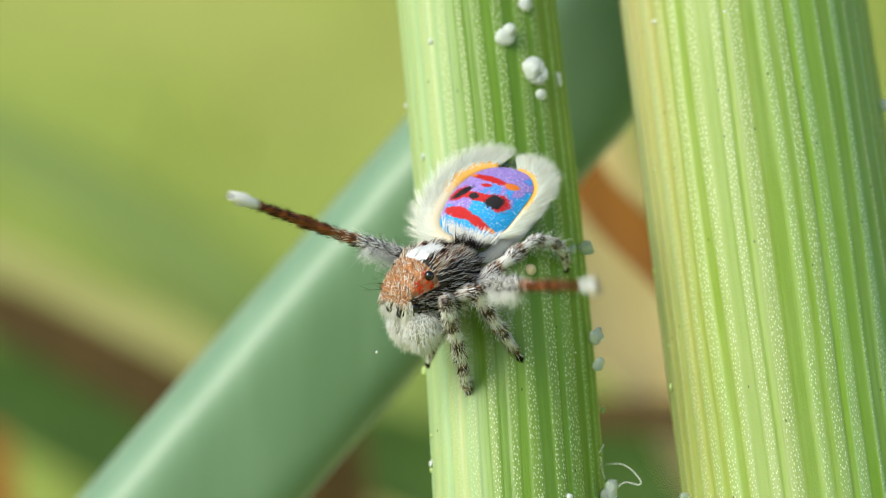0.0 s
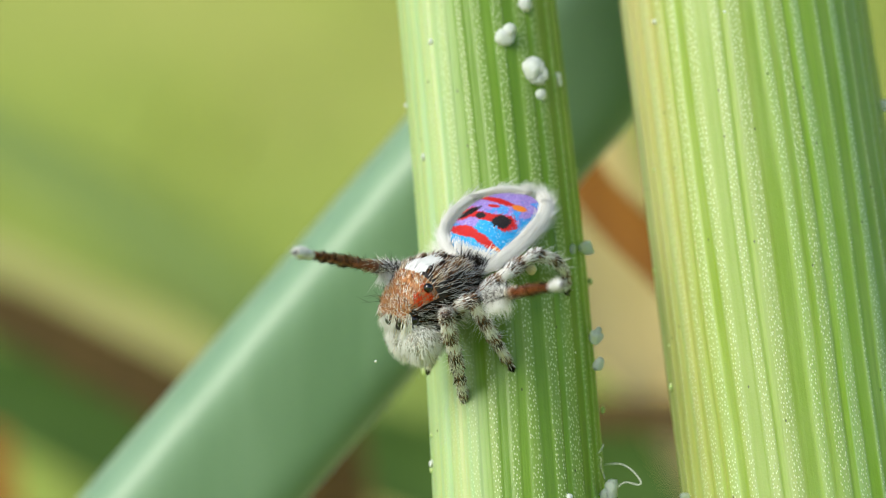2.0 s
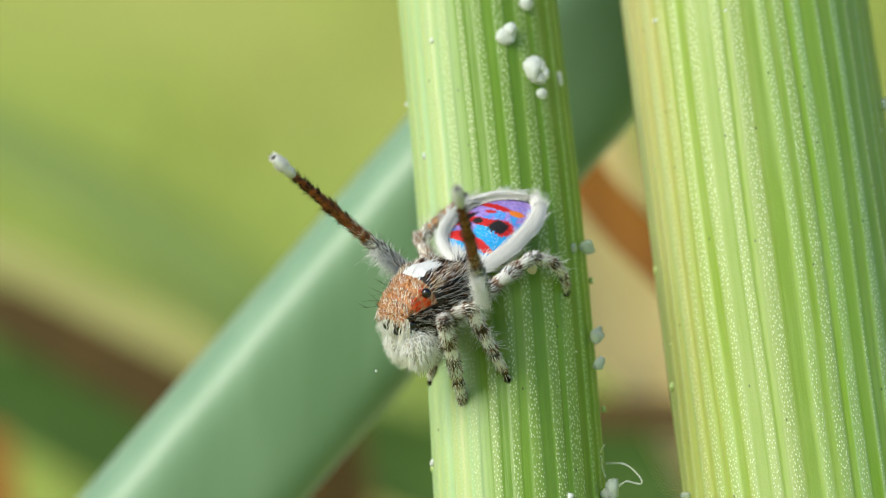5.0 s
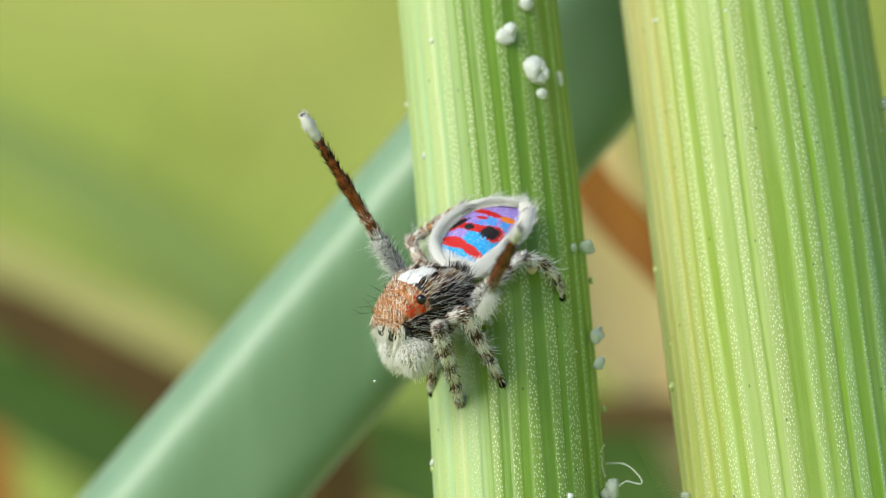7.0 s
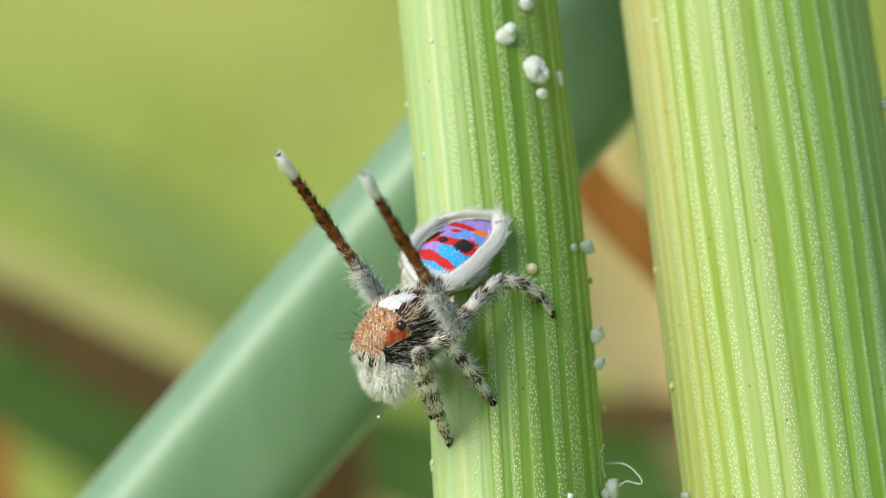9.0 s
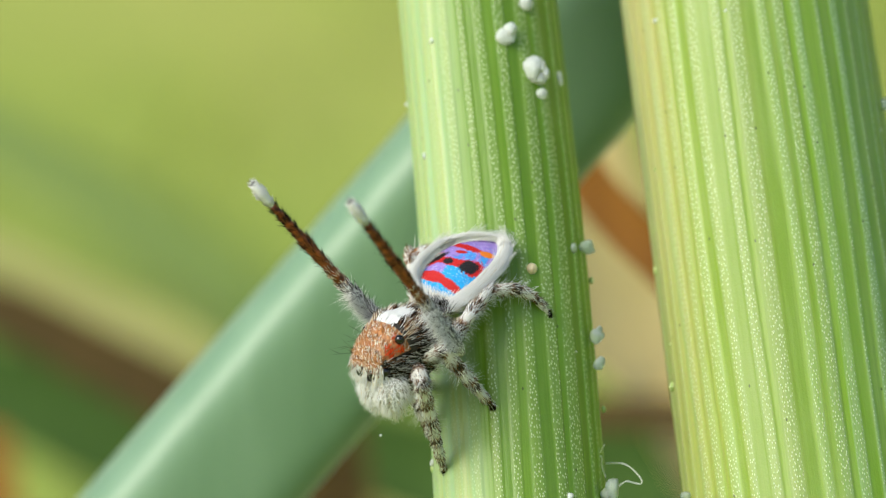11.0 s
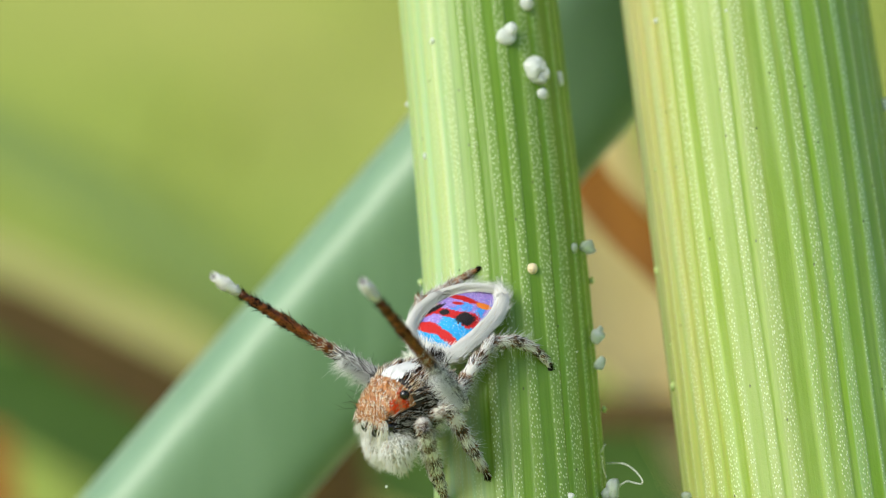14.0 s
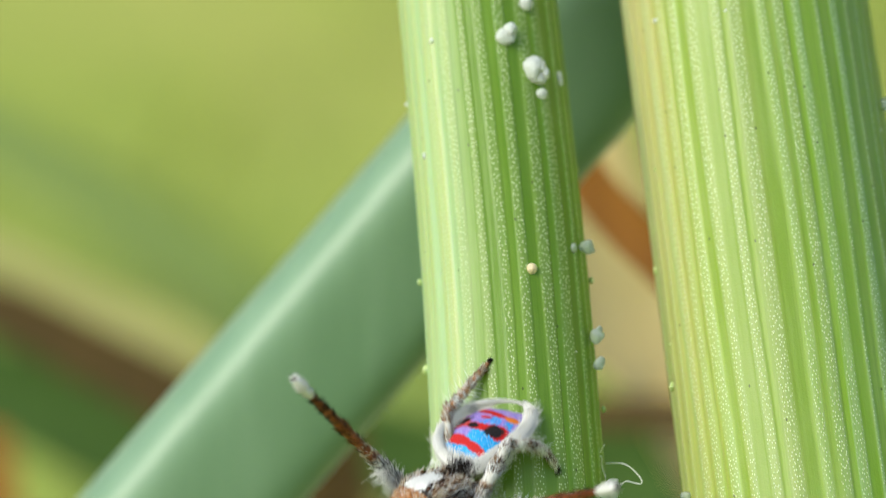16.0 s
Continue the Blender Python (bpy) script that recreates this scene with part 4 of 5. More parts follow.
def walking_leg(thigh_len, shin_len, seed, size=0.92, tan=False, hook=0.0):
    def coat(x, r, nrm):
        if tan and x > 0.5:
            return 4 if r < 0.5 else 5 if r < 0.7 else 2 if r < 0.85 else 1
        ring = math.sin(x * 2 * math.pi / 0.62 + 0.9) + 0.9 * math.sin(r * 97.0) > 0.0
        return (3 if r < 0.26 else 4 if r < 0.62 else 5 if r < 0.76 else 2) if ring else (1 if r < 0.56 else 2 if r < 0.78 else 3 if r < 0.88 else 4)
    a = thigh_len
    k = size
    fur = furry_limb([(-0.1, 0.1 * k, 0.1 * k, 0), (0.08, 0.16 * k, 0.16 * k, 0), (a * 0.5, 0.19 * k, 0.19 * k, 0.02), (a * 0.85, 0.16 * k, 0.16 * k, 0.01), (a + 0.02, 0.13 * k, 0.13 * k, 0), (a + 0.10, 0.09 * k, 0.09 * k, 0), (a + 0.14, 0.03 * k, 0.03 * k, 0)], coat, int(1300 * a), (0.07, 0.15), seed=seed, lean=0.28)
    for _ in range(90):
        p = Vector((fur.rng.uniform(0.1, a), fur.rng.uniform(-0.1, 0.1), -0.1))
        fur.hair(p, (fur.rng.uniform(0, 0.5), fur.rng.uniform(-0.4, 0.4), -1), fur.rng.uniform(0.15, 0.34), 0.005, slot=1)
    leg = fur.part("walking_leg", [S_BAND, *COATS], SPIDER, "slender tan-brown hind leg" if tan else "grey leg ringed with dark brown")
    b = shin_len

    def coat2(x, r, nrm):
        if x > b - 0.12:
            return 3
        return coat(x + 0.2, r, nrm)
    # a hooked shin rises above the line from knee to claw
    line = [(-0.13, 0.03 * k, 0.03 * k, 0), (-0.09, 0.09 * k, 0.09 * k, 0), (0.0, 0.14 * k, 0.14 * k, 0), (0.12, 0.165 * k, 0.165 * k, 0), (b * 0.28, 0.14 * k, 0.14 * k, 0), (b * 0.36, 0.15 * k, 0.15 * k, 0), (b * 0.62, 0.115 * k, 0.115 * k, 0), (b * 0.68, 0.115 * k, 0.115 * k, 0), (b * 0.9, 0.07 * k, 0.07 * k, 0), (b, 0.05 * k, 0.05 * k, 0)]
    line = [(x, ry, rz, hook * math.sin(math.pi * min(max(x / b, 0), 1)) ** 0.8) for x, ry, rz, _ in line]
    fur = furry_limb(line, coat2, int(1150 * b), (0.06, 0.13), seed=seed + 1, lean=0.25)
    for _ in range(100):
        an = fur.rng.uniform(0, 6.28)
        x = fur.rng.uniform(0.05, b * 0.6)
        p = Vector((x, 0.1 * math.cos(an), hook * math.sin(math.pi * x / b) + 0.1 * math.sin(an)))
        fur.hair(p, (0.5, math.cos(an), math.sin(an)), fur.rng.uniform(0.18, 0.34), 0.004, slot=1)
    claw = ball((0.07, 0.05, 0.05), (b - 0.02, 0, 0), 12, 8)
    fur.body(claw, 3)
    claw.free()
    sh = fur.part("shin", [S_RUST if tan else S_BAND, *COATS], leg, "tan-brown shin" if tan else "ringed brown and white shin")
    sh.matrix_basis = Matrix.Translation((a * MM, 0, 0))
    return leg, sh


LEG_FAR, LEG_NEAR = raised_leg(41), raised_leg(51)
LEGS = {
    "front": walking_leg(0.45, 2.83, 60),
    "second": walking_leg(0.53, 1.99, 63),
    "hind": walking_leg(1.66, 1.62, 66, 0.76, hook=0.30),
    "hind far": walking_leg(1.9, 1.5, 69, 0.62, True),
    "front far": walking_leg(0.8, 1.6, 72),
    "second far": walking_leg(0.8, 1.6, 75),
}


def swung(x, z, tilt):
    """The abdomen's pose: the waist shifts by x, z (mm, world) and the tail leans back by tilt."""
    m = FAN_TURN.to_4x4() @ Matrix.Rotation(radians(-tilt), 4, "X")
    return Matrix.Translation((WAIST + BODY.inverted() @ Vector((x, 0, z))) * MM) @ BODY.inverted().to_4x4() @ m


# ---- small things on the stalks ----
def grain_material(name, a, b, clear):
    n = Nodes(name)
    v = n.coords()
    f = n.noise(v, 9000.0, 4.0)
    n.bump(f, 0.05 * MM, 0.9)
    return n.done(n.mix(f, a, b), 0.38, Transmission_Weight=clear, Subsurface_Weight=0.6, Subsurface_Radius=(0.0006, 0.0006, 0.0006))


M_GRAIN = grain_material("sugary_crystal", (0.74, 0.82, 0.75), (0.95, 0.97, 0.94), 0.30)
M_CLEAR = grain_material("clear_crystal", (0.62, 0.76, 0.68), (0.92, 0.97, 0.94), 0.65)
M_BUMP = grain_material("stalk_wart", (0.36, 0.52, 0.14), (0.60, 0.70, 0.34), 0.0)
M_BEAD = grain_material("cream_bead", (0.72, 0.58, 0.34), (0.85, 0.74, 0.52), 0.0)


def lump(seed, r, bm=None, centre=(0, 0, 0)):
    """An angular grain: a ball cut by random planes."""
    rng = random.Random(seed)
    bm = bm or bmesh.new()
    made = bmesh.ops.create_icosphere(bm, subdivisions=2, radius=1.0)["verts"]
    cuts = [(Vector([rng.gauss(0, 1) for _ in range(3)]).normalized(), rng.uniform(0.55, 0.88)) for _ in range(9)]
    shape = Vector((rng.uniform(0.8, 1.15), rng.uniform(0.65, 0.9), rng.uniform(0.85, 1.25)))
    for v in made:
        for nrm, d in cuts:
            k = v.co.dot(nrm) - d
            if k > 0:
                v.co -= nrm * k * 0.96
        v.co = (v.co * shape * r * 1.15 * (1 + 0.10 * noise.noise(v.co * 2.5 + Vector((seed, 0, 0))) + 0.10 * noise.noise(v.co * 6.0)) + Vector(centre)) * MM
    return bm


def crystal(place, r, mat, label, seed, lumps=1):
    bm = lump(seed, r)
    rng = random.Random(seed)
    for k in range(lumps - 1):
        a = rng.uniform(0, 6.28)
        lump(seed + 7 * k + 1, r * rng.uniform(0.5, 0.75), bm, (r * 0.8 * math.cos(a), -0.1 * r, r * 0.8 * math.sin(a)))
    ob = part("crystal_grain", bm, mat)
    ob.location = Vector(place) * MM
    return tagged(ob, label, "sand grain", "grains on the stalks")


bump_at(MAIN, (-0.368, 1.314, -2.543), 0.07, M_BUMP)
bump_at(MAIN, (-0.489, 1.774, -0.703), 0.045, M_BUMP)
bump_at(MAIN, (-0.213, 0.661, -4.599), 0.05, M_BUMP)
bump_at(MAIN, (3.124, 1.783, -0.668), 0.05, M_BUMP)
bump_at(MAIN, (3.369, 1.108, -3.369), 0.05, M_BUMP)
bump_at(MAIN, (2.850, 2.372, 1.689), 0.03, M_BUMP)
bump_at(MAIN, (-0.561, 2.026, 1.206), 0.03, M_BUMP)
bump_at(MAIN, (-0.225, 0.672, -3.890), 0.03, M_BUMP)
bump_at(WIDE, (4.520, 2.254, -0.466), 0.07, M_BUMP)
bump_at(WIDE, (4.828, 1.492, -2.889), 0.07, M_BUMP)
bump_at(WIDE, (4.478, 1.991, 1.684), 0.03, M_BUMP)
bump_at(WIDE, (4.781, 1.450, -2.010), 0.03, M_BUMP)
bump_at(WIDE, (4.062, 3.308, 3.327), 0.03, M_BUMP)
crystal((1.320, 1.385, 4.470), 0.191, M_GRAIN, "white sugary crystal grain stuck on the stalk", 1, 2)
crystal((1.915, 1.433, 3.746), 0.231, M_GRAIN, "large lumpy white crystal grain on the stalk", 2, 4)
crystal((2.427, 2.138, 3.551), 0.132, M_GRAIN, "white sugary crystal grain stuck on the stalk", 3, 2)
crystal((2.070, 1.450, 3.247), 0.119, M_GRAIN, "white sugary crystal grain stuck on the stalk", 4, 1)
crystal((1.754, 1.858, 5.214), 0.158, M_GRAIN, "white sugary crystal grain stuck on the stalk", 5, 2)
crystal((3.041, 1.262, 0.048), 0.145, M_CLEAR, "clear whitish crystal grain on the stalk's edge", 6, 1)
crystal((2.726, 0.994, 0.012), 0.105, M_CLEAR, "clear whitish crystal grain on the stalk's edge", 7, 1)
crystal((3.231, 0.791, -1.834), 0.145, M_CLEAR, "clear whitish crystal grain on the stalk's edge", 8, 2)
crystal((3.263, 0.653, -2.388), 0.145, M_CLEAR, "clear whitish crystal grain on the stalk's edge", 9, 1)
crystal((3.541, -0.006, -5.023), 0.198, M_CLEAR, "clear whitish crystal grain on the stalk's edge", 10, 2)
crystal((2.618, -0.855, -5.143), 0.092, M_GRAIN, "white sugary crystal grain stuck on the stalk", 11, 1)
crystal((-0.393, 1.553, 1.952), 0.066, M_GRAIN, "tiny white grain stuck on the stalk", 12, 1)
crystal((-0.238, 1.756, 4.387), 0.053, M_GRAIN, "tiny white grain stuck on the stalk", 13, 1)
crystal((-0.744, 2.718, 3.074), 0.066, M_GRAIN, "tiny white grain stuck on the stalk", 14, 1)
crystal((-0.213, 0.606, -4.479), 0.066, M_GRAIN, "tiny white grain stuck on the stalk", 15, 1)
crystal((2.759, 0.272, -2.146), 0.040, M_GRAIN, "tiny white grain stuck on the stalk", 19, 1)
crystal((4.495, 2.130, 4.830), 0.053, M_GRAIN, "tiny white grain stuck on the stalk", 16, 1)
crystal((5.952, 1.288, 5.001), 0.053, M_GRAIN, "tiny white grain stuck on the stalk", 17, 1)
crystal((9.386, 2.665, 3.061), 0.158, M_CLEAR, "clear whitish crystal grain on the stalk's edge", 18, 1)
crystal((8.572, 1.961, 4.358), 0.079, M_GRAIN, "tiny white grain stuck on the stalk", 20, 1)
crystal((9.227, 2.138, 2.498), 0.066, M_GRAIN, "tiny white grain stuck on the stalk", 21, 1)
crystal((5.082, 0.615, -5.141), 0.092, M_CLEAR, "clear whitish crystal grain on the stalk's edge", 22, 1)
bead = part("bead", ball((0.115 * MM, 0.10 * MM, 0.12 * MM)), M_BEAD)
bead.location = Vector((1.850, 0.177, -0.412)) * MM
tagged(bead, "round cream-coloured bead stuck on the green stalk", "seed")
M_AMBER = grain_material("amber_bead", (0.62, 0.40, 0.08), (0.78, 0.56, 0.16), 0.0)
small = part("bead", ball((0.05 * MM, 0.045 * MM, 0.055 * MM)), M_AMBER)
small.location = Vector((2.490, 1.080, 0.750)) * MM
tagged(small, "tiny amber bead stuck on the green stalk", "seed")


def thread(points, r, label):
    """A loose silk fibre."""
    cu = bpy.data.curves.new("silk_thread", "CURVE")
    cu.dimensions, cu.bevel_depth, cu.bevel_resolution = "3D", r * MM, 2
    sp = cu.splines.new("NURBS")
    sp.points.add(len(points) - 1)
    for q, p in zip(sp.points, points):
        q.co = (*(Vector(p) * MM), 1)
    sp.use_endpoint_u, sp.order_u = True, 3
    cu.materials.append(H_WHITE)
    return tagged(new("silk_thread", cu), label, "silk thread")


thread([(3.42, 0.90, -4.50), (3.68, 0.60, -4.46), (3.87, 0.50, -4.52), (4.06, 0.50, -4.69), (4.17, 0.40, -4.85), (4.12, 0.40, -4.92), (3.94, 0.50, -4.87), (3.78, 0.50, -4.84), (3.62, 0.60, -5.02)], 0.011, "loose white silk thread curling off the stalk")
thread([(3.38, 0.60, -4.08), (3.28, 0.40, -4.24), (3.21, 0.30, -4.37), (3.33, 0.30, -4.30), (3.30, 0.40, -4.54), (3.40, 0.40, -4.77)], 0.009, "fine silk thread lying on the stalk")
SPECK = tagged(part("dust_speck", lump(91, 0.035), M_GRAIN), "tiny white dust speck hanging below the spider", "dust")


# ---- what moves ----
def root_at(t):
    """The spider's place at t, in mm."""
    for a, b in zip(ROOT, ROOT[1:]):
        if a[0] <= t <= b[0]:
            f = (t - a[0]) / (b[0] - a[0])
            return Vector(a[1:]).lerp(Vector(b[1:]), f)
    return Vector(ROOT[-1][1:])


def between(rows, t):
    for a, b in zip(rows, rows[1:]):
        if a[0] <= t <= b[0]:
            return Vector(a[1:]).lerp(Vector(b[1:]), (t - a[0]) / (b[0] - a[0]))
    return Vector(rows[-1][1:])


REST = Vector((0.0, -0.75, 0.65)).normalized()


def pointing(hip, way, sink=0.0):
    """The pose of a raised leg at its hip, that points along way (world); sink lowers the hip and keeps the foot."""
    drop = Vector((-0.04, 0, -0.15)) * sink
    hip = Vector(hip) + BODY.inverted() @ drop
    way = (Vector(way) * 4.5 - drop).normalized()
    rest = REST.to_track_quat("X", "Z")
    q = BODY.to_quaternion().inverted() @ REST.rotation_difference(Vector(way)) @ rest
    return Matrix.Translation(Vector(hip) * MM) @ q.to_matrix().to_4x4()


def step(leg, shin, hip, thigh, shank, knee_way, feet):
    """Keys a two-piece leg between the hip on the body and a foot that is set on the stalk."""
    times = sorted({round(k * 0.2, 3) for k in range(81)} | {r[0] for r in feet} | {r[0] for r in ROOT})
    upper, lower = [], []
    inv = BODY.inverted()
    for t in times:
        foot = inv @ (between(feet, t) - root_at(t))
        h = Vector(hip)
        reach = foot - h
        d = max(min(reach.length, (thigh + shank) * 0.985), abs(thigh - shank) * 1.06)
        x = reach.normalized()
        pole = inv @ (between(knee_way, t) if isinstance(knee_way[0], tuple) else Vector(knee_way))
        z = (pole - x * pole.dot(x)).normalized()
        c = (thigh ** 2 + d ** 2 - shank ** 2) / (2 * thigh * d)
        c = max(-1.0, min(1.0, c))
        knee = h + x * (thigh * c) + z * (thigh * math.sqrt(1 - c * c))
        foot = h + x * d
        side = x.cross(z)

        def turned(a, b):
            e = (b - a).normalized()
            return Matrix((e, -side, e.cross(-side))).transposed().to_4x4()
        a = Matrix.Translation(h * MM) @ turned(h, knee)
        b = Matrix.Translation(knee * MM) @ turned(knee, foot)
        upper.append((t, a))
        lower.append((t, a.inverted() @ b))
    walk(leg, upper)
    walk(shin, lower)


ROOT = (
        (0, -0.281, -0.843, -0.669), (0.5, -0.281, -0.852, -0.705), (1, -0.28, -0.879, -0.811), (1.5, -0.263, -0.881, -0.818), (2, -0.298, -0.906, -0.92), (2.5, -0.305, -0.924, -0.987),
        (3, -0.298, -0.921, -0.979), (4, -0.315, -0.924, -0.991), (4.2, -0.315, -0.924, -0.991), (5.2, -0.374, -0.943, -1.063), (6.5, -0.441, -0.965, -1.15), (7.1, -0.479, -0.974, -1.186),
        (7.5, -0.602, -1.01, -1.329), (8, -0.781, -1.069, -1.561), (8.5, -0.834, -1.082, -1.614), (9, -0.869, -1.104, -1.703), (9.2, -0.875, -1.11, -1.727), (10.2, -0.898, -1.16, -1.924),
        (11.3, -0.909, -1.204, -2.098), (11.5, -0.921, -1.249, -2.272), (12, -0.902, -1.343, -2.646), (12.5, -0.885, -1.366, -2.734), (13, -0.85, -1.406, -2.894), (13.5, -0.832, -1.415, -2.929),
        (14, -0.813, -1.465, -3.124), (14.5, -0.791, -1.472, -3.153), (15, -0.628, -1.554, -3.476), (15.2, -0.511, -1.593, -3.626), (15.5, -0.43, -1.744, -4.219), (15.8, -0.36, -1.872, -4.72),
        (16, -0.324, -2.043, -5.386))


def motions():
    walk(SPIDER, [(r[0], Matrix.Translation(Vector(r[1:]) * MM) @ BODY.to_4x4()) for r in ROOT])
    walk(LEG_FAR, [(t, pointing((-0.45, -0.9, 0.05), (x, y, z), min(max((t - 9.2) / 2.8, 0), 1))) for t, x, y, z in (
        (0, -0.832, -0.467, 0.299), (0.1, -0.676, -0.681, 0.282), (0.2, -0.672, -0.685, 0.283), (0.3, -0.55, -0.814, 0.188), (0.4, -0.555, -0.806, 0.203), (0.5, -0.536, -0.819, 0.207),
        (0.6, -0.571, -0.442, 0.692), (1.1, -0.568, -0.417, 0.71), (1.2, -0.647, -0.323, 0.691), (1.3, -0.654, -0.285, 0.701), (1.4, -0.79, -0.362, 0.495), (1.5, -0.807, -0.239, 0.54),
        (1.6, -0.781, -0.335, 0.527), (1.7, -0.71, -0.622, 0.329), (1.8, -0.705, -0.623, 0.338), (1.9, -0.53, -0.842, 0.095), (2.1, -0.53, -0.838, 0.131), (2.2, -0.556, -0.45, 0.699),
        (2.5, -0.543, -0.42, 0.727), (3.5, -0.547, -0.356, 0.758), (4.2, -0.531, -0.427, 0.732), (4.8, -0.654, -0.58, 0.486), (5.4, -0.536, -0.454, 0.712), (5.9, -0.694, -0.489, 0.529),
        (6.3, -0.622, -0.68, 0.388), (6.5, -0.625, -0.676, 0.391), (6.6, -0.476, -0.485, 0.733), (7.1, -0.486, -0.414, 0.77), (7.2, -0.689, -0.32, 0.651), (7.4, -0.662, -0.334, 0.671),
        (7.5, -0.735, -0.505, 0.452), (7.6, -0.727, -0.508, 0.462), (7.7, -0.576, -0.745, 0.336), (7.9, -0.56, -0.744, 0.363), (8, -0.525, -0.48, 0.703), (8.1, -0.523, -0.479, 0.705),
        (8.2, -0.74, -0.375, 0.558), (8.3, -0.739, -0.345, 0.579), (8.8, -0.727, -0.347, 0.592), (8.9, -0.596, -0.465, 0.654), (9, -0.488, -0.511, 0.708), (9.1, -0.471, -0.567, 0.676),
        (9.2, -0.752, -0.308, 0.583), (9.8, -0.617, -0.422, 0.665), (10.4, -0.764, -0.476, 0.435), (10.9, -0.586, -0.512, 0.628), (11.3, -0.746, -0.257, 0.615), (11.4, -0.506, -0.617, 0.603),
        (11.5, -0.526, -0.574, 0.628), (11.6, -0.778, -0.384, 0.497), (11.7, -0.78, -0.35, 0.519), (11.8, -0.847, -0.409, 0.339), (11.9, -0.844, -0.38, 0.378), (12, -0.846, -0.35, 0.403),
        (12.1, -0.756, -0.611, 0.237), (12.5, -0.765, -0.581, 0.28), (12.6, -0.477, -0.834, 0.277), (12.7, -0.466, -0.838, 0.284), (12.8, -0.595, -0.479, 0.645), (12.9, -0.605, -0.456, 0.653),
        (13, -0.827, -0.264, 0.497), (13.3, -0.829, -0.257, 0.496), (13.4, -0.792, -0.532, 0.301), (13.5, -0.806, -0.509, 0.303), (13.6, -0.642, -0.76, 0.106), (13.7, -0.648, -0.753, 0.115),
        (13.8, -0.587, -0.48, 0.652), (13.9, -0.601, -0.449, 0.661), (14, -0.807, -0.353, 0.474), (14.467, -0.819, -0.244, 0.52), (14.533, -0.60, -0.48, 0.64), (14.6, -0.574, -0.502, 0.646),
        (14.8, -0.548, -0.529, 0.649), (14.9, -0.797, -0.347, 0.495), (15, -0.817, -0.214, 0.536), (15.1, -0.813, -0.214, 0.542), (15.2, -0.792, -0.506, 0.342), (15.3, -0.799, -0.461, 0.386),
        (15.4, -0.3, -0.924, 0.238), (15.5, -0.216, -0.94, 0.263), (15.6, -0.465, -0.575, 0.673), (15.7, -0.516, -0.415, 0.749), (15.8, -0.523, -0.287, 0.802), (15.9, -0.59, -0.677, 0.44),
        (16, -0.537, -0.66, 0.526))])
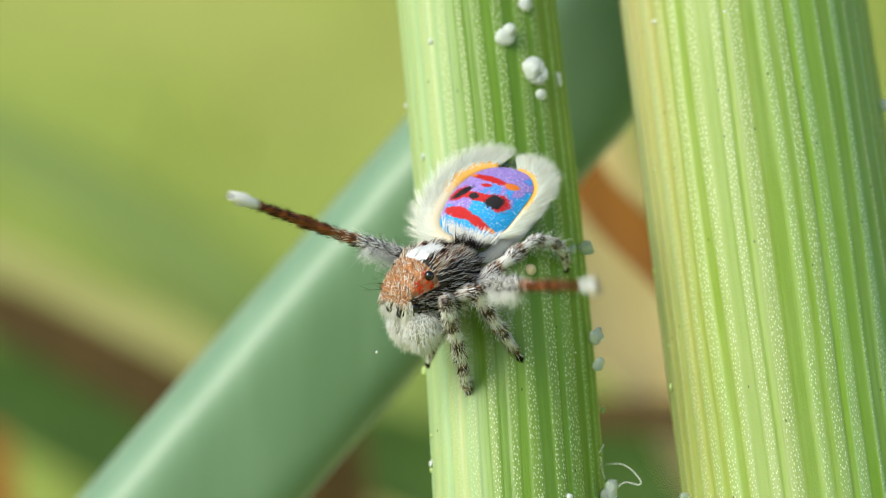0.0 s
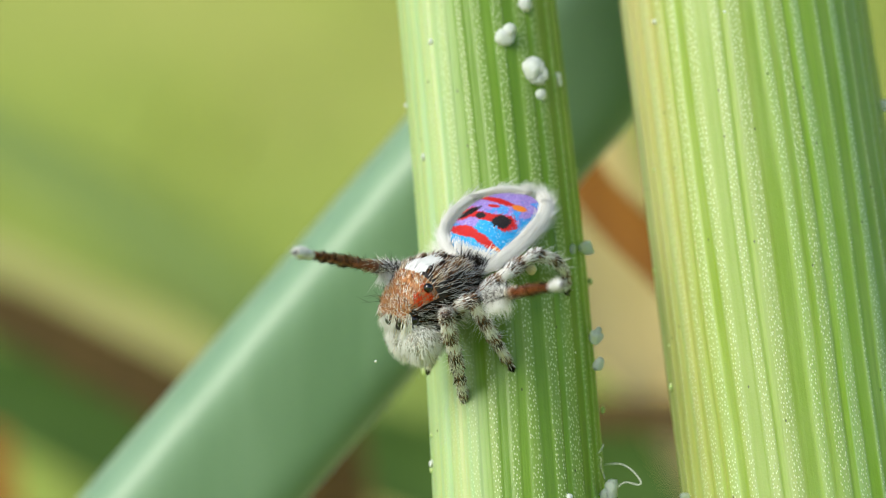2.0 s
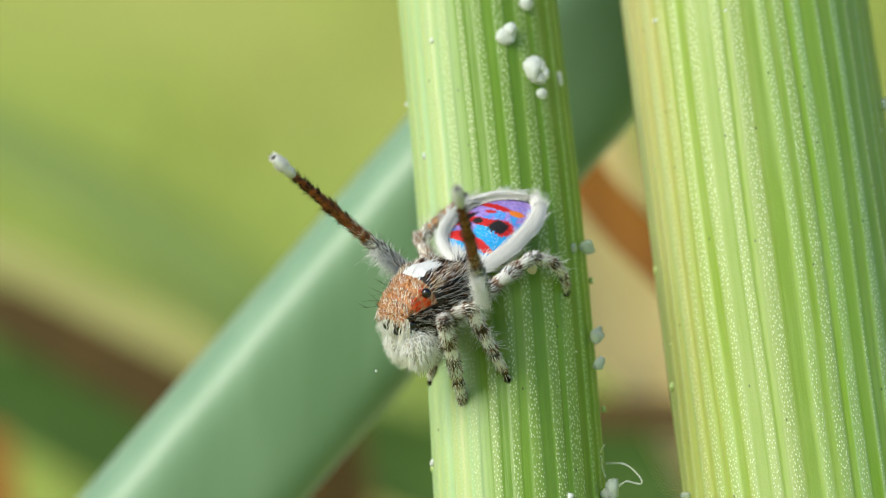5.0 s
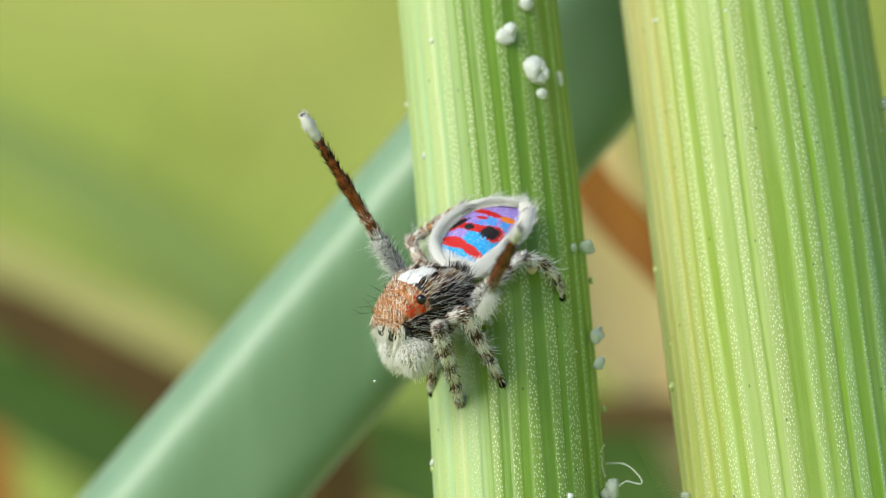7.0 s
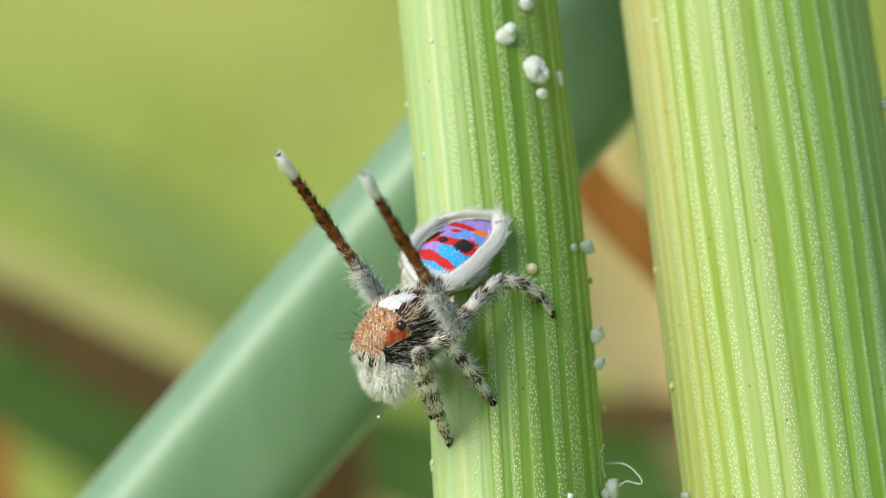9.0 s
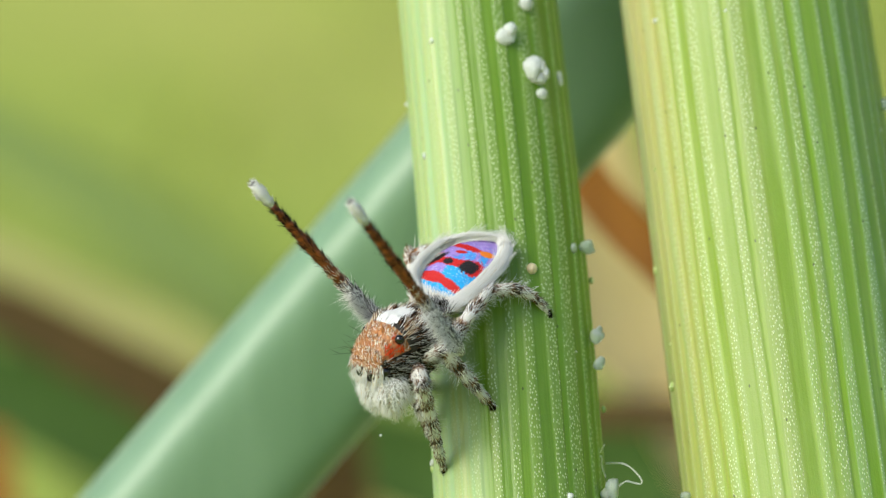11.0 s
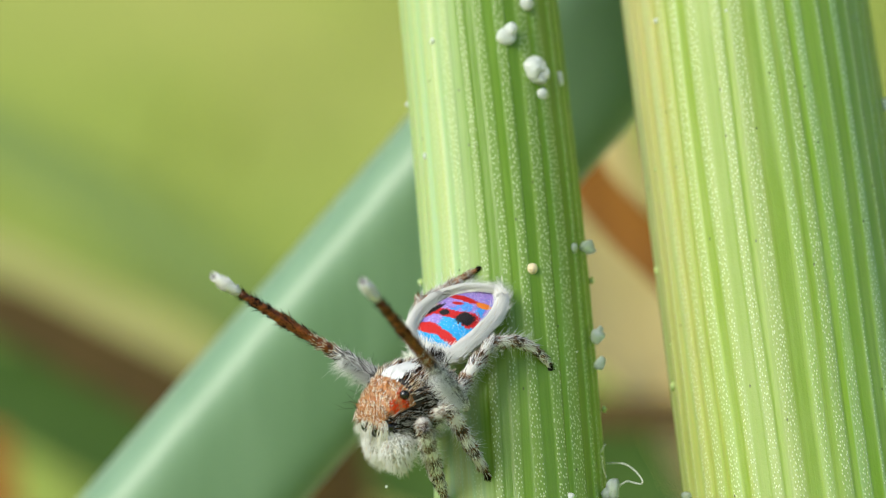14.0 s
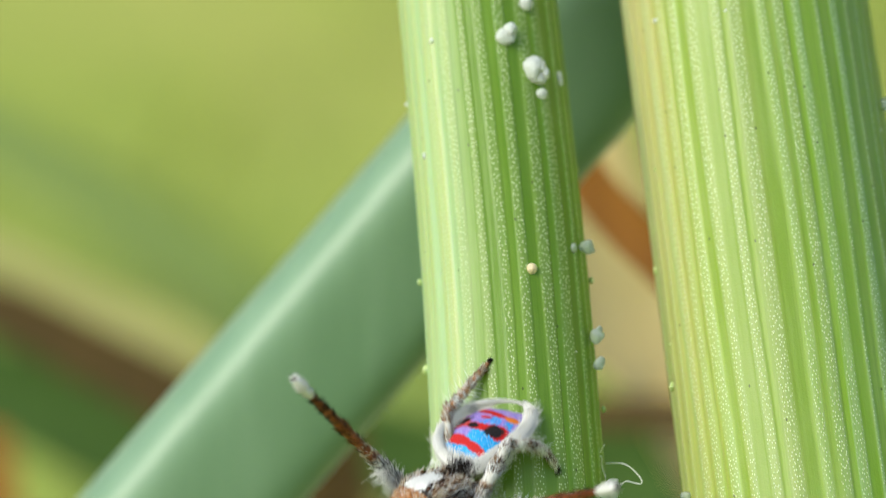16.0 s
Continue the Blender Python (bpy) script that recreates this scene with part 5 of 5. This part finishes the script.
    walk(LEG_NEAR, [(t, pointing((-0.55, 1.22, -0.1), (x, y, z))) for t, x, y, z in (
        (0, 0.48, -0.877, -0.001), (0.07, 0.036, -0.835, 0.548), (0.1, -0.427, -0.375, 0.823), (0.2, -0.419, -0.41, 0.81), (0.3, -0.322, -0.789, 0.523), (0.4, -0.308, -0.768, 0.562),
        (0.5, -0.304, -0.76, 0.575), (0.6, -0.071, -0.957, 0.283), (1.1, -0.062, -0.95, 0.307), (1.2, -0.456, -0.452, 0.767), (1.3, -0.454, -0.442, 0.774), (1.4, -0.29, -0.773, 0.564),
        (1.5, -0.293, -0.767, 0.57), (1.6, -0.276, -0.789, 0.549), (1.7, -0.031, -0.938, 0.346), (1.8, -0.013, -0.937, 0.35), (1.9, 0.319, -0.946, 0.053), (2.1, 0.334, -0.94, 0.072),
        (2.2, 0.714, -0.662, -0.229), (2.5, 0.727, -0.654, -0.209), (3.5, 0.75, -0.635, -0.186), (4.1, 0.752, -0.634, -0.182), (4.3, 0.727, -0.67, -0.148), (4.5, 0.306, -0.906, 0.293),
        (4.7, -0.245, -0.754, 0.609), (5.3, -0.013, -0.92, 0.391), (5.8, -0.409, -0.609, 0.679), (6.3, -0.019, -0.886, 0.463), (6.5, -0.012, -0.878, 0.479), (6.6, 0.179, -0.916, 0.36),
        (7.1, 0.168, -0.915, 0.366), (7.2, -0.554, -0.214, 0.805), (7.4, -0.522, -0.214, 0.826), (7.5, -0.407, -0.601, 0.688), (7.6, -0.412, -0.585, 0.698), (7.7, -0.224, -0.813, 0.538),
        (7.9, -0.209, -0.81, 0.548), (8, 0.118, -0.905, 0.409), (8.1, 0.1, -0.895, 0.434), (8.2, -0.553, -0.214, 0.805), (8.8, -0.523, -0.214, 0.825), (8.9, -0.489, -0.315, 0.813),
        (9, -0.431, -0.544, 0.72), (9.1, -0.412, -0.588, 0.696), (9.2, -0.238, -0.855, 0.46), (9.7, -0.432, -0.555, 0.711), (10.2, 0.048, -0.926, 0.375), (10.8, -0.401, -0.67, 0.624),
        (11.3, -0.508, -0.518, 0.688), (11.4, -0.33, -0.779, 0.533), (11.5, -0.329, -0.772, 0.544), (11.6, -0.014, -0.968, 0.251), (11.7, -0.015, -0.968, 0.252), (11.8, 0.125, -0.981, 0.149),
        (11.9, 0.256, -0.96, 0.111), (12, 0.263, -0.956, 0.127), (12.1, 0.528, -0.846, -0.076), (12.4, 0.545, -0.836, -0.057), (12.5, 0.59, -0.806, -0.049), (12.53, 0.075, -0.797, 0.599),
        (12.6, -0.492, -0.243, 0.836), (12.7, -0.48, -0.26, 0.838), (12.8, -0.536, -0.496, 0.683), (12.9, -0.532, -0.49, 0.691), (13, -0.331, -0.803, 0.495), (13.3, -0.328, -0.805, 0.495),
        (13.4, -0.014, -0.96, 0.28), (13.5, -0.003, -0.96, 0.282), (13.6, 0.19, -0.958, 0.216), (13.7, 0.185, -0.957, 0.224), (13.73, -0.265, -0.755, 0.599), (13.8, -0.613, -0.264, 0.744),
        (13.9, -0.588, -0.298, 0.752), (14, -0.447, -0.7, 0.557), (14.467, -0.449, -0.686, 0.572), (14.533, -0.58, -0.32, 0.75), (14.6, -0.611, -0.214, 0.762), (14.7, -0.465, -0.654, 0.597),
        (14.8, -0.436, -0.656, 0.616), (14.9, -0.226, -0.845, 0.484), (15, -0.014, -0.933, 0.36), (15.1, -0.021, -0.925, 0.378), (15.2, 0.616, -0.788, -0.018), (15.3, 0.602, -0.798, 0.025),
        (15.37, 0.18, -0.857, 0.483), (15.4, -0.312, -0.58, 0.752), (15.5, -0.279, -0.528, 0.802), (15.6, -0.292, -0.466, 0.835), (15.7, 0.158, -0.894, 0.419), (15.8, 0.16, -0.882, 0.442),
        (15.9, 0.554, -0.828, 0.089), (16, 0.565, -0.81, 0.157))])
    # the fan sways about its waist and folds back a little
    walk(ABDOMEN, [(t, swung(x, z, tilt)) for t, x, z, tilt in (
        (0, -0.05, 0.00, 0), (0.5, 0.04, -0.07, 1.11), (1, 0.05, -0.14, 2.67), (1.5, -0.04, -0.07, 6), (2, 0.07, -0.09, 8), (2.5, 0.03, -0.04, 10), (3, -0.06, 0.01, 10.04),
        (3.5, -0.06, 0.02, 10.07), (4, 0.06, -0.09, 10.11), (4.2, -0.04, -0.03, 10.13), (5.2, 0.05, -0.08, 10.2), (6.3, -0.13, 0.00, 10.28), (6.5, -0.02, -0.02, 10.3), (6.6, -0.23, 0.05, 10.3),
        (6.8, -0.23, 0.05, 10.32), (7, -0.03, -0.07, 10.33), (7.2, -0.19, 0.07, 10.35), (7.5, -0.17, 0.07, 10.37), (7.6, -0.05, -0.01, 10.38), (7.7, -0.18, 0.10, 10.39), (8, -0.19, 0.12, 10.41),
        (8.1, -0.07, 0.02, 10.41), (8.2, -0.18, 0.12, 10.42), (8.6, -0.18, 0.14, 10.45), (9, -0.17, 0.19, 10.48), (9.2, -0.17, 0.19, 10.5), (10.2, -0.12, 0.06, 10.57), (11.3, -0.02, 0.05, 10.65),
        (11.4, -0.31, 0.19, 10.66), (11.5, -0.33, 0.18, 10.67), (12, -0.22, 0.12, 10.7), (12.4, -0.22, 0.12, 10.73), (12.5, -0.11, 0.05, 10.74), (12.6, -0.22, 0.12, 10.75), (12.7, -0.06, 0.04, 10.76),
        (12.8, -0.23, 0.12, 10.76), (13, -0.23, 0.12, 10.78), (13.5, -0.17, 0.11, 10.81), (14, -0.21, 0.11, 10.85), (14.3, -0.11, 0.04, 10.87), (14.5, -0.22, 0.09, 10.89), (15, -0.24, 0.11, 10.93),
        (15.5, -0.17, 0.12, 15), (16, -0.12, 0.13, 18))])
    walk(SPECK, [(t, Matrix.Translation(Vector(p) * MM)) for t, *p in (
        (0, -1.349, -1.5, -2.105), (1, -1.361, -1.5, -2.233), (1.5, -1.372, -1.5, -2.256), (3.5, -1.361, -1.5, -2.454), (7, -1.407, -1.5, -2.722), (9, -1.326, -1.5, -3.454),
        (11.5, -1.256, -1.5, -4.059), (12.5, -1.186, -1.5, -4.676), (14.5, -1.175, -1.5, -5.001), (16, -1.093, -1.5, -6.036))])
    for flap, hinge, s in FLAPS:
        walk(flap, [(t, Matrix.Translation((hinge + Vector((-s * 0.44, -0.22 if s < 0 else 0.0, -0.42)) * fold) * MM) @ Matrix.Rotation(radians(s * 24 * fold), 4, "Y")) for t, fold in (
            (0, 0), (0.9, 0.08), (1.2, 0.18), (1.6, 0.36), (2.0, 0.60), (2.6, 0.88), (3.5, 0.97), (6.5, 1.0), (16, 1.0))])
    for rim, s in RIMS:
        walk(rim, [(t, pose(s * out * (1.0 if s > 0 else 0.5) * MM, 0, -back * MM)) for t, out, back in (
            (0, 0.04, 0.42), (0.9, 0.05, 0.36), (1.2, 0.08, 0.24), (1.6, 0.08, 0.14), (2.0, 0.05, 0.08), (2.6, 0.02, 0.03), (3.5, 0, 0), (6.5, -0.08, 0), (7.2, -0.11, 0), (9, -0.13, 0), (16, -0.13, 0))])
    step(*LEGS["front"], (0.27, 0.81, -0.21), 0.45, 2.83, (0.07, -0.94, -0.34), (
        (0, 0.549, -0.287, -2.923), (1.5, 0.586, -0.317, -2.958), (2, 0.456, -0.258, -3.065), (4.2, 0.425, -0.242, -3.094), (6.5, 0.354, -0.21, -3.2), (7.2, 0.342, -0.2, -3.2),
        (7.5, 0.189, -0.108, -3.472), (8.2, 0.177, -0.1, -3.496), (8.5, 0.154, -0.118, -3.732), (8.8, 0.154, -0.118, -3.732), (9, 0.13, -0.151, -4.062), (9.2, 0.13, -0.154, -4.074),
        (11.3, 0, -0.075, -4.783), (12, 0.024, -0.13, -4.854), (12.3, 0.012, -0.137, -5.043), (12.9, 0.012, -0.141, -5.066), (13.2, 0.047, -0.217, -5.137), (14, 0.047, -0.233, -5.243),
        (14.6, 0.071, -0.284, -5.302), (15, 0.189, -0.506, -5.562), (15.5, 0.331, -0.785, -6.129), (16, 0.484, -1.152, -7.192)))
    step(*LEGS["second"], (-0.02, 0.59, -0.22), 0.53, 1.99, (0.15, -0.67, 0.72), (
        (0, 1.636, -0.363, -2.273), (0.5, 1.618, -0.37, -2.291), (0.6, 1.512, -0.431, -2.492), (1.5, 1.566, -0.421, -2.462), (2, 1.471, -0.431, -2.486), (2.4, 1.43, -0.471, -2.639),
        (4.2, 1.429, -0.479, -2.669), (6.3, 1.24, -0.508, -2.834), (7.9, 1.24, -0.511, -2.846), (8.1, 0.992, -0.53, -3.129), (8.5, 0.992, -0.539, -3.165), (8.9, 1.063, -0.566, -3.2),
        (9.2, 1.063, -0.566, -3.2), (11.4, 1.051, -0.61, -3.389), (11.5, 1.027, -0.609, -3.413), (11.6, 0.898, -0.709, -4.003), (11.75, 0.898, -0.714, -4.027), (11.9, 0.886, -0.805, -4.428),
        (13, 0.898, -0.81, -4.428), (13.7, 0.898, -0.81, -4.428), (13.85, 0.933, -0.897, -4.736), (14.6, 0.945, -0.907, -4.759), (15, 1.086, -1.027, -5.054), (15.5, 1.346, -1.267, -5.775),
        (16, 1.429, -1.548, -6.838)))
    step(*LEGS["hind"], (-0.48, 0.74, -0.24), 1.66, 1.62, ((0, 0.82, 0.3, 0.53), (4.2, 0.84, 0.28, 0.5), (8, 0.72, 0.36, 0.62), (11.5, 0.6, 0.37, 0.71), (16, 0.6, 0.37, 0.71)), (
        (0, 2.569, 0.647, -0.466), (0.5, 2.551, 0.614, -0.508), (1, 2.527, 0.505, -0.756), (1.5, 2.582, 0.499, -0.927), (4.2, 2.586, 0.498, -0.945), (6.5, 2.492, 0.37, -1.063),
        (7.1, 2.468, 0.342, -1.086), (7.5, 2.374, 0.223, -1.228), (8, 2.267, 0.106, -1.382), (9.2, 2.279, 0.095, -1.441), (11.5, 2.208, 0.044, -1.476), (11.6, 2.137, -0.14, -1.972),
        (13.5, 2.161, -0.16, -2.078), (13.8, 2.22, -0.255, -2.492), (14.5, 2.256, -0.266, -2.586), (15.1, 2.22, -0.29, -2.61), (15.2, 2.197, -0.468, -3.177), (15.5, 2.315, -0.524, -3.555),
        (15.8, 2.291, -0.536, -3.555), (16, 2.374, -0.821, -4.653)))
    step(*LEGS["hind far"], (-0.8, -0.25, -0.3), 1.9, 1.5, ((0, 0.2, 0.9, 0.3), (3, 0.1, 0.9, 0.3), (4.2, -0.4, 0.8, 0.4), (6.5, -0.5, 0.7, 0.4), (9.2, -0.5, 0.7, 0.3), (11.5, -0.9, 0.1, 0.3), (14, -0.9, -0.1, 0.1), (16, -0.9, -0.3, -0.1)), (
        (0, 0.60, 0.60, 1.02), (3, 0.55, 0.58, 1.02), (4.2, 0.48, 0.56, 1.18), (6.5, 0.44, 0.53, 1.0), (7.2, 0.42, 0.53, 0.92), (7.6, 0.40, 0.568, 0.744), (8, 0.366, 0.601, 0.626),
        (9.2, 0.366, 0.583, 0.543), (11.3, 0.803, 0.319, 0.154), (12.5, 0.803, 0.284, 0.012), (13.5, 0.732, 0.221, -0.342), (14.5, 0.756, 0.186, -0.461), (15.1, 0.72, 0.075, -0.98),
        (15.3, 0.732, 0.068, -0.992), (15.5, 0.85, -0.166, -1.807), (15.8, 0.874, -0.219, -1.996), (16, 0.992, -0.328, -2.303)))
    step(*LEGS["front far"], (0.25, -0.45, -0.5), 0.8, 1.6, (0.9, 0.6, 0.0), (
        (0, -0.285, 0.931, -2.427), (3, -0.273, 0.879, -2.633), (6.5, -0.256, 0.801, -2.941), (9, -0.226, 0.657, -3.507), (11.5, -0.187, 0.472, -4.24), (12.5, -0.172, 0.4, -4.523),
        (14.5, -0.144, 0.269, -5.043), (16, -0.058, -0.126, -6.601)))
    step(*LEGS["second far"], (0.02, -0.6, -0.5), 0.8, 1.6, (0.8, -0.1, -0.5), (
        (0, -0.345, 1.389, -1.405), (3, -0.331, 1.329, -1.641), (6.5, -0.317, 1.27, -1.878), (9, -0.283, 1.12, -2.468), (11.5, -0.25, 0.971, -3.059), (12.5, -0.227, 0.866, -3.472),
        (14.5, -0.205, 0.762, -3.885), (16, -0.123, 0.373, -5.42)))


motions()
